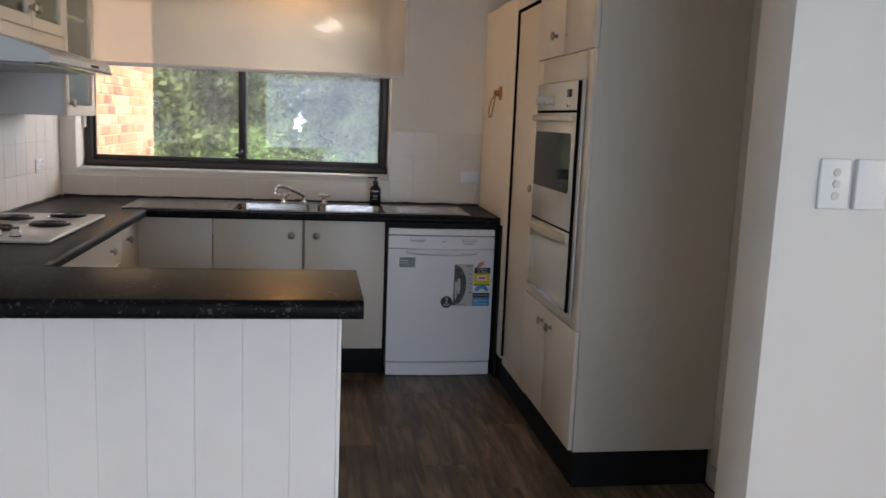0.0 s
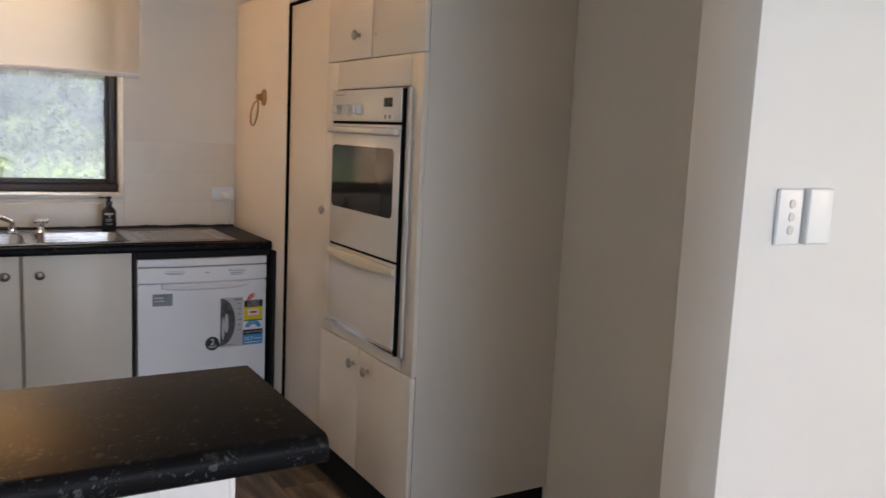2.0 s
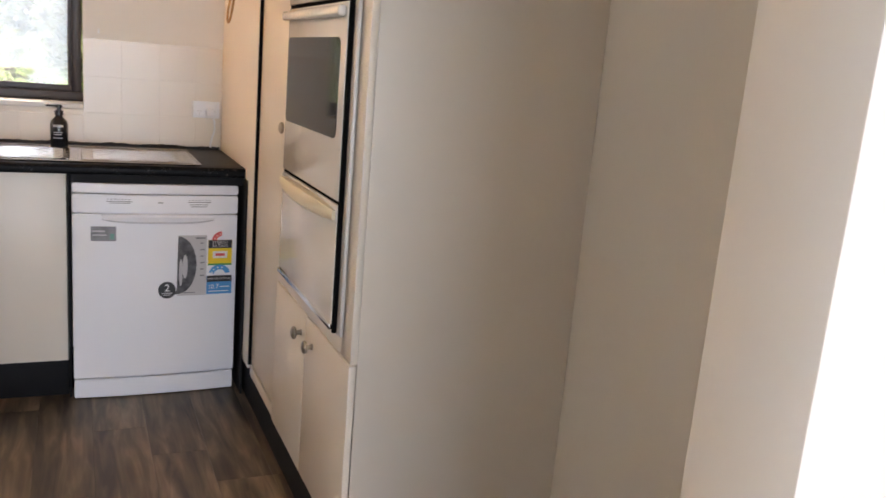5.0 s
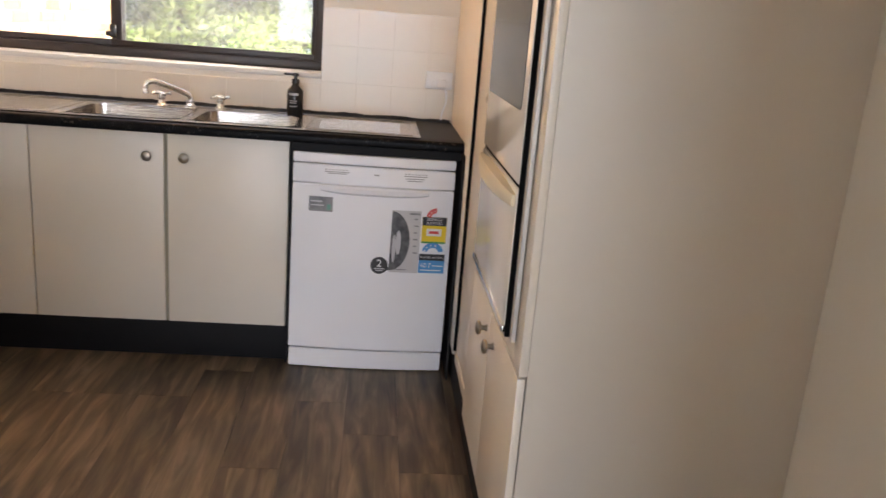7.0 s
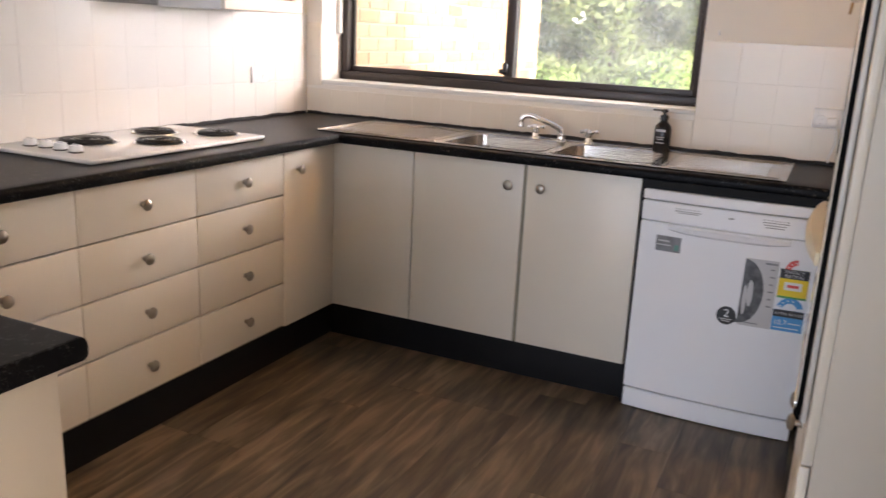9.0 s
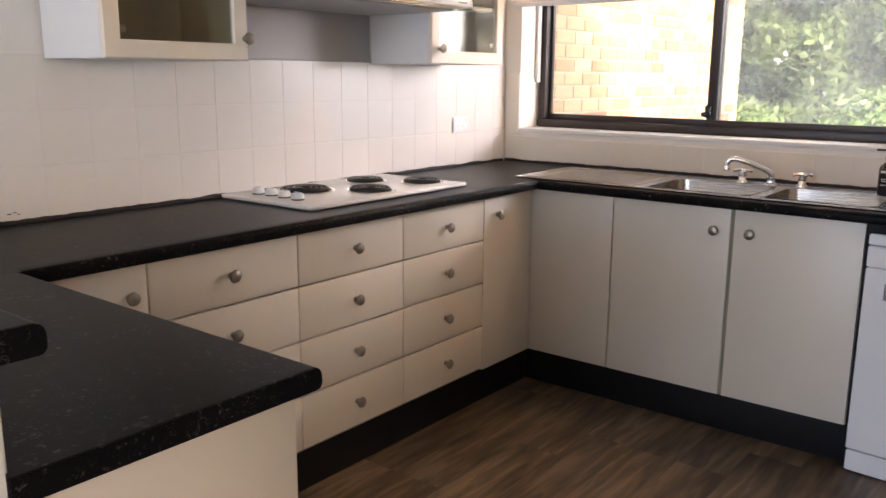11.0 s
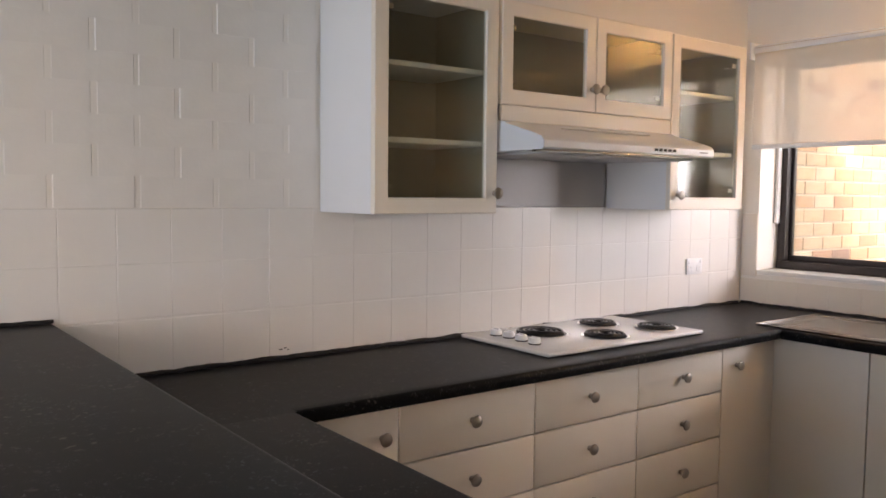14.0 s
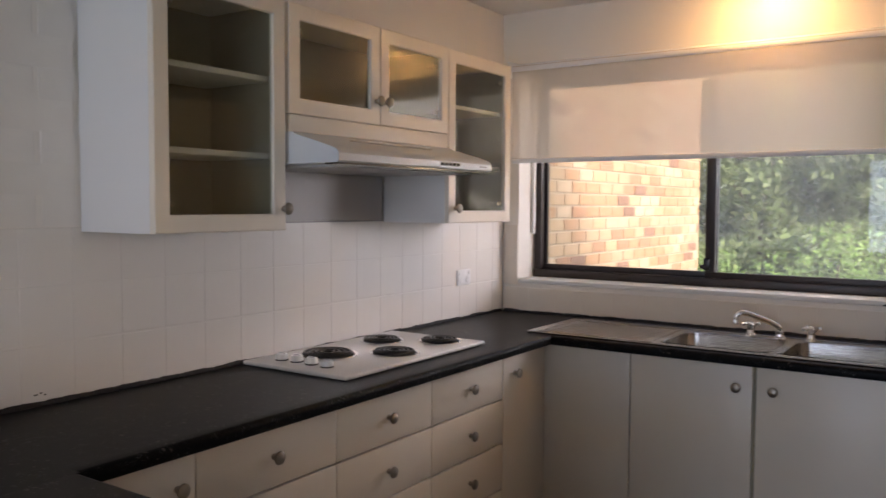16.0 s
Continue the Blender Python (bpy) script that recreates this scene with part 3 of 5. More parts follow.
sealant("sealant", (0.012, 1.72, BAR + 0.0005), (0.012, 2.045, BAR + 0.0005), "uneven bead of black sealant where bar meets tiles")

# ---- base cabinets ----


def knob(parent, at, way, label=""):
    """Turned satin knob on a stem."""
    return part("knob", lathe(bmesh.new(), at, way, [(0, 0.009), (0.003, 0.009), (0.005, 0.0065), (0.014, 0.0065), (0.018, 0.0165), (0.022, 0.019), (0.0265, 0.0172), (0.030, 0.010), (0.0315, 0.002)], 20), NICKEL, parent, label)


LX = 0.555       # front of the hob run
SY = 4.645       # front of the sink run
GAP = 0.0024
LEVELS = (0.158, 0.340, 0.522, 0.698, 0.871)


def drawer_unit(ya, yb, label):
    u = thing("drawer_unit", (0.28, (ya + yb) / 2, 0.146), label, "drawers", "units of the hob run")
    part("body", solid((0.012, ya + 0.001, 0.146), (LX - 0.019, yb - 0.001, TOP0 - 0.001)), INSIDE_DIM, u)
    for lo, hi in zip(LEVELS, LEVELS[1:]):
        f = part("drawer_front", solid((LX - 0.018, ya + 0.0012, lo + GAP), (LX, yb - 0.0012, hi - GAP), 0.004), CABINET, u)
        knob(f, (LX, (ya + yb) / 2 + 0.003, (lo + hi) / 2), (1, 0, 0))
    return u


drawer_unit(2.797, 3.307, "cream drawer unit with four drawers and round knobs")
drawer_unit(3.307, 3.797, "cream drawer unit with four drawers below the cooktop")
drawer_unit(3.797, 4.287, "cream drawer unit with four drawers and round knobs")


def door_unit(name, at, body, doors, label, group, category="cabinet"):
    u = thing(name, at, label, category, group)
    part("body", solid(*body), INSIDE_DIM, u)
    for a, b, kn, way in doors:
        d = part("door", solid(a, b, 0.003), CABINET, u)
        if kn:
            knob(d, kn, way)
    return u


EX, EY = (1, 0, 0), (0, -1, 0)
door_unit("corner_unit", (0.28, 4.46, 0.146), ((0.012, 4.289, 0.146), (LX - 0.019, 4.63, TOP0 - 0.001)),
          [((LX - 0.018, 4.287 + GAP, 0.15), (LX, SY - 0.001, 0.869), (LX, 4.378, 0.79), EX)], "cream corner cabinet with one narrow door", "units of the hob run")
door_unit("end_unit", (0.28, 2.65, 0.146), ((0.012, 2.49, 0.146), (LX - 0.019, 2.795, TOP0 - 0.001)),
          [((LX - 0.018, 2.49, 0.15), (LX, 2.797 - GAP, 0.869), (LX, 2.742, 0.785), EX)], "cream cabinet beside the peninsula, one door", "units of the hob run")
door_unit("sink_unit", (1.2, 4.9, 0.146), ((0.56, SY + 0.019, 0.146), (1.412, NORTH - 0.01, 0.70)),
          [((LX - 0.018, SY, 0.15), (0.936 - GAP, SY + 0.018, 0.871), None, EY), ((0.936 + GAP, SY, 0.15), (1.409, SY + 0.018, 0.871), (1.353, SY, 0.786), EY)], "cream under-sink cabinet with blank panel and door", "units of the sink run")
door_unit("sink_unit", (1.63, 4.9, 0.146), ((1.418, SY + 0.019, 0.146), (1.862, NORTH - 0.01, 0.70)),
          [((1.423, SY, 0.15), (1.86, SY + 0.018, 0.871), (1.485, SY, 0.786), EY)], "cream under-sink cabinet with a single door", "units of the sink run")
# Brown here paints the shade of the gap between the doors.
single("stile", solid((1.4095, SY + 0.008, 0.15), (1.4225, SY + 0.018, 0.871)), INSIDE_DIM, (1.416, SY + 0.01, 0.15), "upright between the sink cabinet doors, coloured brown for gap shade", "stile")
bm = bmesh.new()
box(bm, (0.52, 2.46, 0), (LX - 0.03, SY + 0.03, 0.146), 0.002)
box(bm, (LX - 0.03, SY + 0.03, 0), (1.862, SY + 0.046, 0.146), 0.002)
single("toe_board", bm, TOE, (0.53, 3.6, 0), "black toe board under the base cabinets", "toe board")
# thin dark end panels beside the dishwasher; the right stands in for gap shade
single("gable_board", solid((1.8645, SY, 0.0), (1.8705, NORTH - 0.01, TOP0 - 0.001)), TOE, (1.855, 4.9, 0), "dark edged board beside the dishwasher", "panel")
single("gable_board", solid((2.4925, SY - 0.105, 0.0), (2.4982, NORTH - 0.01, TOP0 - 0.001)), TOE, (2.495, 4.9, 0), "black board standing in for the dark gap beside the dishwasher", "panel")

# ---- peninsula ----
pen = thing("peninsula", (0.8, 2.1, 0), "white peninsula clad in upright lining boards", "peninsula")
part("core", solid((0.005, 1.9995, 0), (1.535, 2.0065, BAR - 0.038)), BOARD, pen)
part("end_post", solid((1.536, 1.986, 0), (1.545, 2.007, BAR - 0.038), 0.002), BOARD, pen)
part("raised_wall", solid((0.005, 2.0068, BENCH + 0.001), (1.534, 2.0125, BAR - 0.038)), BOARD, pen)
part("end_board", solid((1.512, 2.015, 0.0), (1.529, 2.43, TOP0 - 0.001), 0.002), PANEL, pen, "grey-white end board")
part("back_board", solid((LX, 2.412, 0.10), (1.511, 2.43, TOP0 - 0.001), 0.002), CABINET, pen)
xb = 1.5355
while xb > 0.02:
    xa = max(0.006, xb - 0.105)
    part("lining_board", solid((xa + 0.0002, 1.985, 0.002), (xb - 0.0002, 1.999, BAR - 0.038), 0.0008, 1), BOARD, pen)
    xb = xa if xa > 0.02 else 0

# ---- cooktop ----
HZ = BENCH
hob = thing("cooktop", (0.26, 3.83, HZ), "white enamel electric cooktop with four black coils", "cooktop")
bm = bmesh.new()
box(bm, (0.022, 3.43, HZ + 0.001), (0.485, 4.265, HZ + 0.016), 0.007, 3)
part("plate", bm, ENAMEL, hob)
for cx, cy, r in ((0.185, 3.685, 0.098), (0.155, 4.03, 0.078), (0.358, 3.845, 0.083), (0.345, 4.155, 0.078)):
    pan = part("drip_pan", lathe(bmesh.new(), (cx, cy, HZ + 0.0145), (0, 0, 1), [(0, r + 0.002), (0.003, r + 0.007), (0.0045, r + 0.006), (0.004, r + 0.002), (0.002, r - 0.01), (0.0018, 0.004)], 36), CHROME, hob, "chrome drip pan")
    pts = []
    for i in range(150):
        a = i * 0.17
        pts.append((cx + (0.016 + (r - 0.018) * i / 149) * math.cos(a), cy + (0.016 + (r - 0.018) * i / 149) * math.sin(a), HZ + 0.024))
    part("coil", tube(bmesh.new(), pts, 0.0055, 6), COIL, pan, "black spiral element")
    part("bowl", lathe(bmesh.new(), (cx, cy, HZ + 0.0165), (0, 0, 1), [(0, r), (0.0012, r - 0.002), (0.0014, 0.003)], 32), COIL, pan)
for i, (kx, ky) in enumerate(((0.125, 3.515), (0.19, 3.52), (0.262, 3.515), (0.335, 3.51))):
    k = part("control_knob", lathe(bmesh.new(), (kx, ky, HZ + 0.0155), (0, 0, 1), [(0, 0.017), (0.004, 0.0175), (0.006, 0.0215), (0.018, 0.0205), (0.023, 0.018), (0.0235, 0.002)], 24), PLASTIC, hob, "white round control")
    part("skirt", lathe(bmesh.new(), (kx, ky, HZ + 0.0156), (0, 0, 1), [(0, 0.0225), (0.0035, 0.022), (0.004, 0.017)], 24), INK_DARK, k)
    part("grip", solid((kx - 0.015, ky - 0.003, HZ + 0.0375), (kx + 0.015, ky + 0.003, HZ + 0.043), 0.002), PLASTIC, k)

# ---- sink ----
sink = thing("sink", (1.4, 4.87, BENCH), "stainless steel sink with two bowls and two drainers", "sink")
SZ = BENCH + 0.001
X0, X1, Y0, Y1 = 0.472, 2.333, 4.642, 5.115
bm = holed(bmesh.new(), (X0, *BOWLS[0], *BOWLS[1], X1), (Y0, BY0, BY1, Y1), {(1, 1), (3, 1)}, SZ, SZ + 0.004)
part("deck", bm, STEEL, sink)
bm = bmesh.new()
loop = [(X0, Y0), (X1, Y0), (X1, Y1), (X0, Y1)]
for (ax, ay), (bx, by) in zip(loop, loop[1:] + loop[:1]):
    tube(bm, [(ax, ay, SZ + 0.004), (bx, by, SZ + 0.004)], 0.0042, 8)
part("rim", bm, STEEL, sink)


def rounded(xa, xb, ya, yb, r, z, k=5):
    pts = []
    for cx, cy, a0 in ((xb - r, yb - r, 0), (xa + r, yb - r, 90), (xa + r, ya + r, 180), (xb - r, ya + r, 270)):
        for i in range(k + 1):
            a = radians(a0 + 90 * i / k)
            pts.append((cx + r * math.cos(a), cy + r * math.sin(a), z))
    return pts


for xa, xb in BOWLS:
    bm = bmesh.new()
    rings(bm, [rounded(xa - 0.006, xb + 0.006, BY0 - 0.006, BY1 + 0.006, 0.05, SZ + 0.0055), rounded(xa + 0.004, xb - 0.004, BY0 + 0.004, BY1 - 0.004, 0.05, SZ + 0.002), rounded(xa + 0.012, xb - 0.012, BY0 + 0.012, BY1 - 0.012, 0.05, SZ - 0.13),
               rounded(xa + 0.03, xb - 0.03, BY0 + 0.03, BY1 - 0.03, 0.05, SZ - 0.16)], cap=False)
    bm.faces.new([bm.verts.new(p) for p in rounded(xa + 0.03, xb - 0.03, BY0 + 0.03, BY1 - 0.03, 0.05, SZ - 0.16)])
    bmesh.ops.remove_doubles(bm, verts=bm.verts, dist=0.0005)
    bowl = part("bowl", bm, STEEL, sink)
    part("waste", lathe(bmesh.new(), ((xa + xb) / 2, (BY0 + BY1) / 2, SZ - 0.1595), (0, 0, 1), [(0, 0.04), (0.003, 0.038), (0.003, 0.022), (0.001, 0.02), (0.001, 0.002)]), CHROME, bowl)
for xa, xb in ((0.50, 1.0), (1.915, 2.305)):
    bm = bmesh.new()
    n_r = 9
    for i in range(n_r):
        yy = 4.72 + i * 0.037
        box(bm, (xa + 0.04, yy, SZ + 0.0035), (xb - 0.04, yy + 0.010, SZ + 0.0048), 0.0005, 1)
    part("drainer_ribs", bm, STEEL, sink)
    bm = bmesh.new()
    loop = [(xa, 4.685), (xb, 4.685), (xb, 5.075), (xa, 5.075)]
    for (ax, ay), (bx, by) in zip(loop, loop[1:] + loop[:1]):
        tube(bm, [(ax, ay, SZ + 0.0035), (bx, by, SZ + 0.0035)], 0.003, 6)
    part("drainer_edge", bm, STEEL, sink)

# ---- taps ----
TY = 5.082
SX = 1.41
tap = thing("sink_tap", (SX, TY, SZ + 0.004), "chrome swivel spout with two cross-handled taps", "tap")
arc = [(SX, TY, SZ + 0.025), (SX, TY, SZ + 0.042), (SX - 0.006, TY - 0.003, SZ + 0.054), (SX - 0.035, TY - 0.013, SZ + 0.07), (SX - 0.09, TY - 0.033, SZ + 0.092), (SX - 0.128, TY - 0.045, SZ + 0.104), (SX - 0.150, TY - 0.052, SZ + 0.102), (SX - 0.161, TY - 0.056, SZ + 0.09), (SX - 0.163, TY - 0.056, SZ + 0.072)]
smooth_arc = []
for i in range(len(arc) - 1):
    p0, p1, p2, p3 = (Vector(arc[max(0, min(len(arc) - 1, j))]) for j in (i - 1, i, i + 1, i + 2))
    for k in range(5):
        t = k / 5
        smooth_arc.append(0.5 * (2 * p1 + (p2 - p0) * t + (2 * p0 - 5 * p1 + 4 * p2 - p3) * t * t + (3 * p1 - p0 - 3 * p2 + p3) * t ** 3))
smooth_arc.append(Vector(arc[-1]))
part("spout", tube(bmesh.new(), smooth_arc, 0.0115, 14), CHROME, tap)
part("spout_base", lathe(bmesh.new(), (SX, TY, SZ + 0.004), (0, 0, 1), [(0, 0.026), (0.005, 0.025), (0.01, 0.017), (0.018, 0.016), (0.021, 0.019), (0.03, 0.019), (0.033, 0.012)]), CHROME, tap)
part("nozzle", lathe(bmesh.new(), (SX - 0.163, TY - 0.056, SZ + 0.076), (0, 0, -1), [(0, 0.0125), (0.004, 0.0135), (0.018, 0.0135), (0.02, 0.009)]), CHROME, tap)
for hx in (1.295, 1.53):
    body = part("valve", lathe(bmesh.new(), (hx, TY, SZ + 0.004), (0, 0, 1), [(0, 0.024), (0.005, 0.023), (0.012, 0.0155), (0.026, 0.013), (0.03, 0.016), (0.04, 0.016), (0.043, 0.010), (0.05, 0.010)]), CHROME, tap)
    bm = lathe(bmesh.new(), (hx, TY, SZ + 0.048), (0, 0, 1), [(0, 0.012), (0.012, 0.012), (0.016, 0.008), (0.018, 0.002)])
    for a in (35, 125, 215, 305):
        d = Vector((math.cos(radians(a)), math.sin(radians(a)), 0))
        lathe(bm, Vector((hx, TY, SZ + 0.055)) + d * 0.008, d, [(0, 0.0055), (0.02, 0.0055), (0.025, 0.0085), (0.03, 0.0075), (0.032, 0.003)], 10)
    part("cross_handle", bm, CHROME, body)

# ---- soap bottle ----
BX, BYY = 1.832, 5.085
soap = thing("soap_bottle", (BX, BYY, SZ + 0.004), "black pump bottle with a pale printed label", "bottle")
Z = SZ + 0.004
bottle = part("bottle", lathe(bmesh.new(), (BX, BYY, Z), (0, 0, 1), [(0, 0.031), (0.004, 0.0335), (0.092, 0.0335), (0.104, 0.030), (0.115, 0.02), (0.122, 0.0145), (0.13, 0.014)], 28), BLACK, soap)
part("collar", lathe(bmesh.new(), (BX, BYY, Z + 0.129), (0, 0, 1), [(0, 0.0165), (0.016, 0.0165), (0.018, 0.008), (0.036, 0.006)]), BLACK, soap)
part("pump", box(lathe(bmesh.new(), (BX, BYY, Z + 0.158), (0, 0, 1), [(0, 0.0125), (0.009, 0.0125), (0.012, 0.009)]), (BX - 0.048, BYY - 0.006, Z + 0.161), (BX, BYY + 0.006, Z + 0.168), 0.003), BLACK, soap)
for zz, hh, ww in ((0.082, 0.009, 0.6), (0.058, 0.003, 0.5), (0.05, 0.003, 0.42), (0.036, 0.003, 0.5)):
    bm = bmesh.new()
    rings(bm, [[(BX + 0.0339 * math.cos(a), BYY + 0.0339 * math.sin(a), Z + zz + k * hh) for a in np.linspace(-1.7 - ww, -1.7 + ww, 9)] for k in (0, 1)], close=False, cap=False)
    part("label_bar", bm, INK_SILVER, bottle)

# ---- dishwasher ----
DX0, DX1, DY = 1.864, 2.458, 4.622
dw = thing("dishwasher", (2.16, 4.9, 0.0), "white freestanding dishwasher with shop stickers on its door", "dishwasher")
part("body", solid((DX0 + 0.004, DY + 0.045, 0.012), (DX1 - 0.004, NORTH - 0.02, 0.80), 0.003), APPLIANCE, dw)


def bowed(x0, x1, y, depth, z0, z1, bow=0.0035, k=10):
    """A front panel, slightly bowed, with eased edges."""
    loops = []
    for z, inset in ((z0, 0.004), (z0 + 0.004, 0.0), (z1 - 0.004, 0.0), (z1, 0.004)):
        front = [(x0 + inset + (x1 - x0 - 2 * inset) * i / k, y + inset - bow * (1 - (2 * i / k - 1) ** 2), z) for i in range(k + 1)]
        loops.append(front + [(x1 - inset, y + depth, z), (x0 + inset, y + depth, z)])
    return rings(bmesh.new(), loops)


door = part("door", bowed(DX0, DX1, DY, 0.04, 0.085, 0.728), APPLIANCE, dw)
cp = part("control_panel", bowed(DX0, DX1, DY - 0.002, 0.044, 0.731, 0.802), APPLIANCE, dw)
part("lid", bowed(DX0, DX1, DY - 0.002, NORTH - 0.02 - DY, 0.806, 0.842), APPLIANCE, dw)
part("kick_panel", bowed(DX0 + 0.002, DX1 - 0.002, DY + 0.004, 0.03, 0.004, 0.079), APPLIANCE, dw)
FRONT = DY - 0.0052
bm = bmesh.new()
loops = []
for i in range(13):
    t = i / 12
    x = 1.965 + (2.365 - 1.965) * t
    sag = 0.014 * (1 - abs(2 * t - 1) ** 4) + 0.003
    loops.append([(x, FRONT + 0.006, 0.731), (x, FRONT - 0.016, 0.7295), (x, FRONT - 0.022, 0.722), (x, FRONT - 0.017, 0.714 - sag * 0.6), (x, FRONT + 0.006, 0.708 - sag)])
rings(bm, loops)
part("handle_lip", bm, APPLIANCE, dw, "moulded grip along the door top")
bm = bmesh.new()
for xa, xb, zz in ((1.98, 2.07, 0.776), (1.99, 2.06, 0.770), (2.27, 2.355, 0.776), (2.275, 2.345, 0.767), (2.28, 2.34, 0.759)):
    box(bm, (xa, FRONT - 0.0005, zz), (xb, FRONT + 0.004, zz + 0.0025))
for xs in (1.982, 2.272):
    for i in range(7):
        box(bm, (xs + i * 0.0125, FRONT - 0.0005, 0.7835), (xs + i * 0.0125 + 0.005, FRONT + 0.004, 0.787))
tagged(part("printed_bars", bm, INK_GREY, cp), kind="stuff")
part("button", solid((2.16, FRONT - 0.0015, 0.772), (2.178, FRONT + 0.004, 0.777), 0.001), GREY, cp)


def decal(name, xa, xb, za, zb, mat, parent, lift=0.0, label=""):
    y = FRONT - 0.0008 - lift
    return part(name, solid((xa, y, za), (xb, DY + 0.004, zb)), mat, parent, label)


plate = decal("energy_plate", 1.926, 2.013, 0.627, 0.682, INK_GREY, door, label="grey sticker with a teal edge")
decal("sticker_bar", 1.992, 2.006, 0.634, 0.655, INK_TEAL, plate, 0.0006)
decal("sticker_bar", 1.932, 1.98, 0.648, 0.652, INK_SILVER, plate, 0.0006)
decal("sticker_bar", 1.932, 1.974, 0.662, 0.667, INK_SILVER, plate, 0.0006)
photo = decal("photo_sticker", 2.235, 2.3425, 0.408, 0.648, INK_SILVER, door, label="silver sticker with a dark curved picture")
y = FRONT - 0.0016
bm = bmesh.new()
arc_pts = [(2.235, 0.645)] + [(2.235 + 0.07 * math.sin(a), 0.53 + 0.115 * math.cos(a)) for a in np.linspace(0.15, math.pi - 0.05, 12)] + [(2.21, 0.412), (2.232, 0.43)]
prism(bm, arc_pts, 1, y, y + 0.001)
part("picture", bm, INK_PHOTO, photo, "dark picture of a glass and plate")
bm = bmesh.new()
prism(bm, [(2.262 + 0.010 * math.cos(a), 0.525 + 0.048 * math.sin(a)) for a in np.linspace(0, 2 * math.pi, 14)[:-1]], 1, y - 0.0005, y)
part("picture", bm, INK_SILVER, photo)
bm = bmesh.new()
prism(bm, [(2.246 + 0.007 * math.cos(a), 0.50 + 0.055 * math.sin(a)) for a in np.linspace(0, 2 * math.pi, 14)[:-1]], 1, y - 0.0005, y)
part("picture", bm, INK_SILVER, photo)
bm = bmesh.new()
for i in range(6):
    box(bm, (2.318, y - 0.0003, 0.615 - i * 0.026), (2.331 + 0.004 * (i % 2), y + 0.001, 0.620 - i * 0.026))
box(bm, (2.30, y - 0.0003, 0.634), (2.338, y + 0.001, 0.641))
box(bm, (2.255, y - 0.0003, 0.418), (2.30, y + 0.001, 0.421))
tagged(part("printed_bars", bm, INK_GREY, photo), kind="stuff")
energy = decal("energy_label", 2.348, 2.440, 0.527, 0.628, INK_YELLOW, door, label="black and yellow energy rating label")
decal("label_band", 2.3485, 2.4395, 0.596, 0.628, INK_DARK, energy, 0.0006)
decal("label_band", 2.3485, 2.4395, 0.527, 0.534, INK_GREEN, energy, 0.0006)
decal("label_band", 2.366, 2.422, 0.556, 0.584, INK_WHITE, energy, 0.0006)
decal("label_bar", 2.376, 2.412, 0.565, 0.575, INK_RED, energy, 0.0012)
text_part("wording", "ENERGY", 0.0165, pose(2.394, FRONT - 0.0024, 0.6195, 90), INK_SILVER, energy)
text_part("wording", "RATING", 0.0165, pose(2.394, FRONT - 0.0024, 0.6045, 90), INK_SILVER, energy)


def fan(cx, cz, r, a0, a1, mat, parent, name):
    bm = bmesh.new()
    outer = [(cx + r * math.cos(a), cz + r * math.sin(a)) for a in np.linspace(radians(a0), radians(a1), 12)]
    inner = [(cx + r * 0.55 * math.cos(a), cz + r * 0.55 * math.sin(a)) for a in np.linspace(radians(a1), radians(a0), 12)]
    prism(bm, outer + inner, 1, FRONT - 0.0012, DY + 0.002)
    return part(name, bm, mat, parent)


fan(2.400, 0.624, 0.038, 92, 172, INK_RED, door, "red_star_arc")
water = decal("water_label", 2.344, 2.442, 0.410, 0.484, INK_BLUE, door, label="black and blue water rating label")
decal("label_band", 2.3445, 2.4415, 0.460, 0.484, INK_DARK, water, 0.0006)
text_part("wording", "WATER RATING", 0.0125, pose(2.393, FRONT - 0.0024, 0.472, 90), INK_SILVER, water)
text_part("wording", "10.7", 0.025, pose(2.370, FRONT - 0.0024, 0.440, 90), INK_WHITE, water)
decal("label_bar", 2.396, 2.434, 0.438, 0.441, INK_WHITE, water, 0.0008)
decal("label_bar", 2.352, 2.43, 0.420, 0.423, INK_WHITE, water, 0.0008)
fan(2.394, 0.487, 0.042, 15, 165, INK_BLUE, door, "blue_star_arc")
bm = bmesh.new()
for cx, cz, rr, spots in ((2.400, 0.624, 0.0295, (105, 132, 158)), (2.394, 0.487, 0.0325, (75, 105, 135, 158))):
    for deg in spots:
        a = radians(deg)
        px, pz = cx + rr * math.cos(a), cz + rr * math.sin(a)
        prism(bm, [(px + (0.0042 if k % 2 == 0 else 0.0018) * math.sin(k * math.pi / 5), pz + (0.0042 if k % 2 == 0 else 0.0018) * math.cos(k * math.pi / 5)) for k in range(10)], 1, FRONT - 0.0024, FRONT - 0.001)
tagged(part("rating_stars", bm, INK_WHITE, door), kind="stuff")
bm = bmesh.new()
prism(bm, [(2.196 + 0.033 * math.cos(a), 0.432 + 0.033 * math.sin(a)) for a in np.linspace(0, 2 * math.pi, 29)[:-1]], 1, FRONT - 0.0022, DY + 0.002)
disc = part("round_sticker", bm, INK_DARK, door, "round black sticker with a white figure 2")
text_part("figure", "2", 0.04, pose(2.196, FRONT - 0.003, 0.440, 90), INK_WHITE, disc)
bm = bmesh.new()
box(bm, (2.176, FRONT - 0.003, 0.418), (2.216, FRONT - 0.002, 0.4215))
box(bm, (2.182, FRONT - 0.003, 0.411), (2.21, FRONT - 0.002, 0.414))
tagged(part("printed_bars", bm, INK_SILVER, disc), kind="stuff")

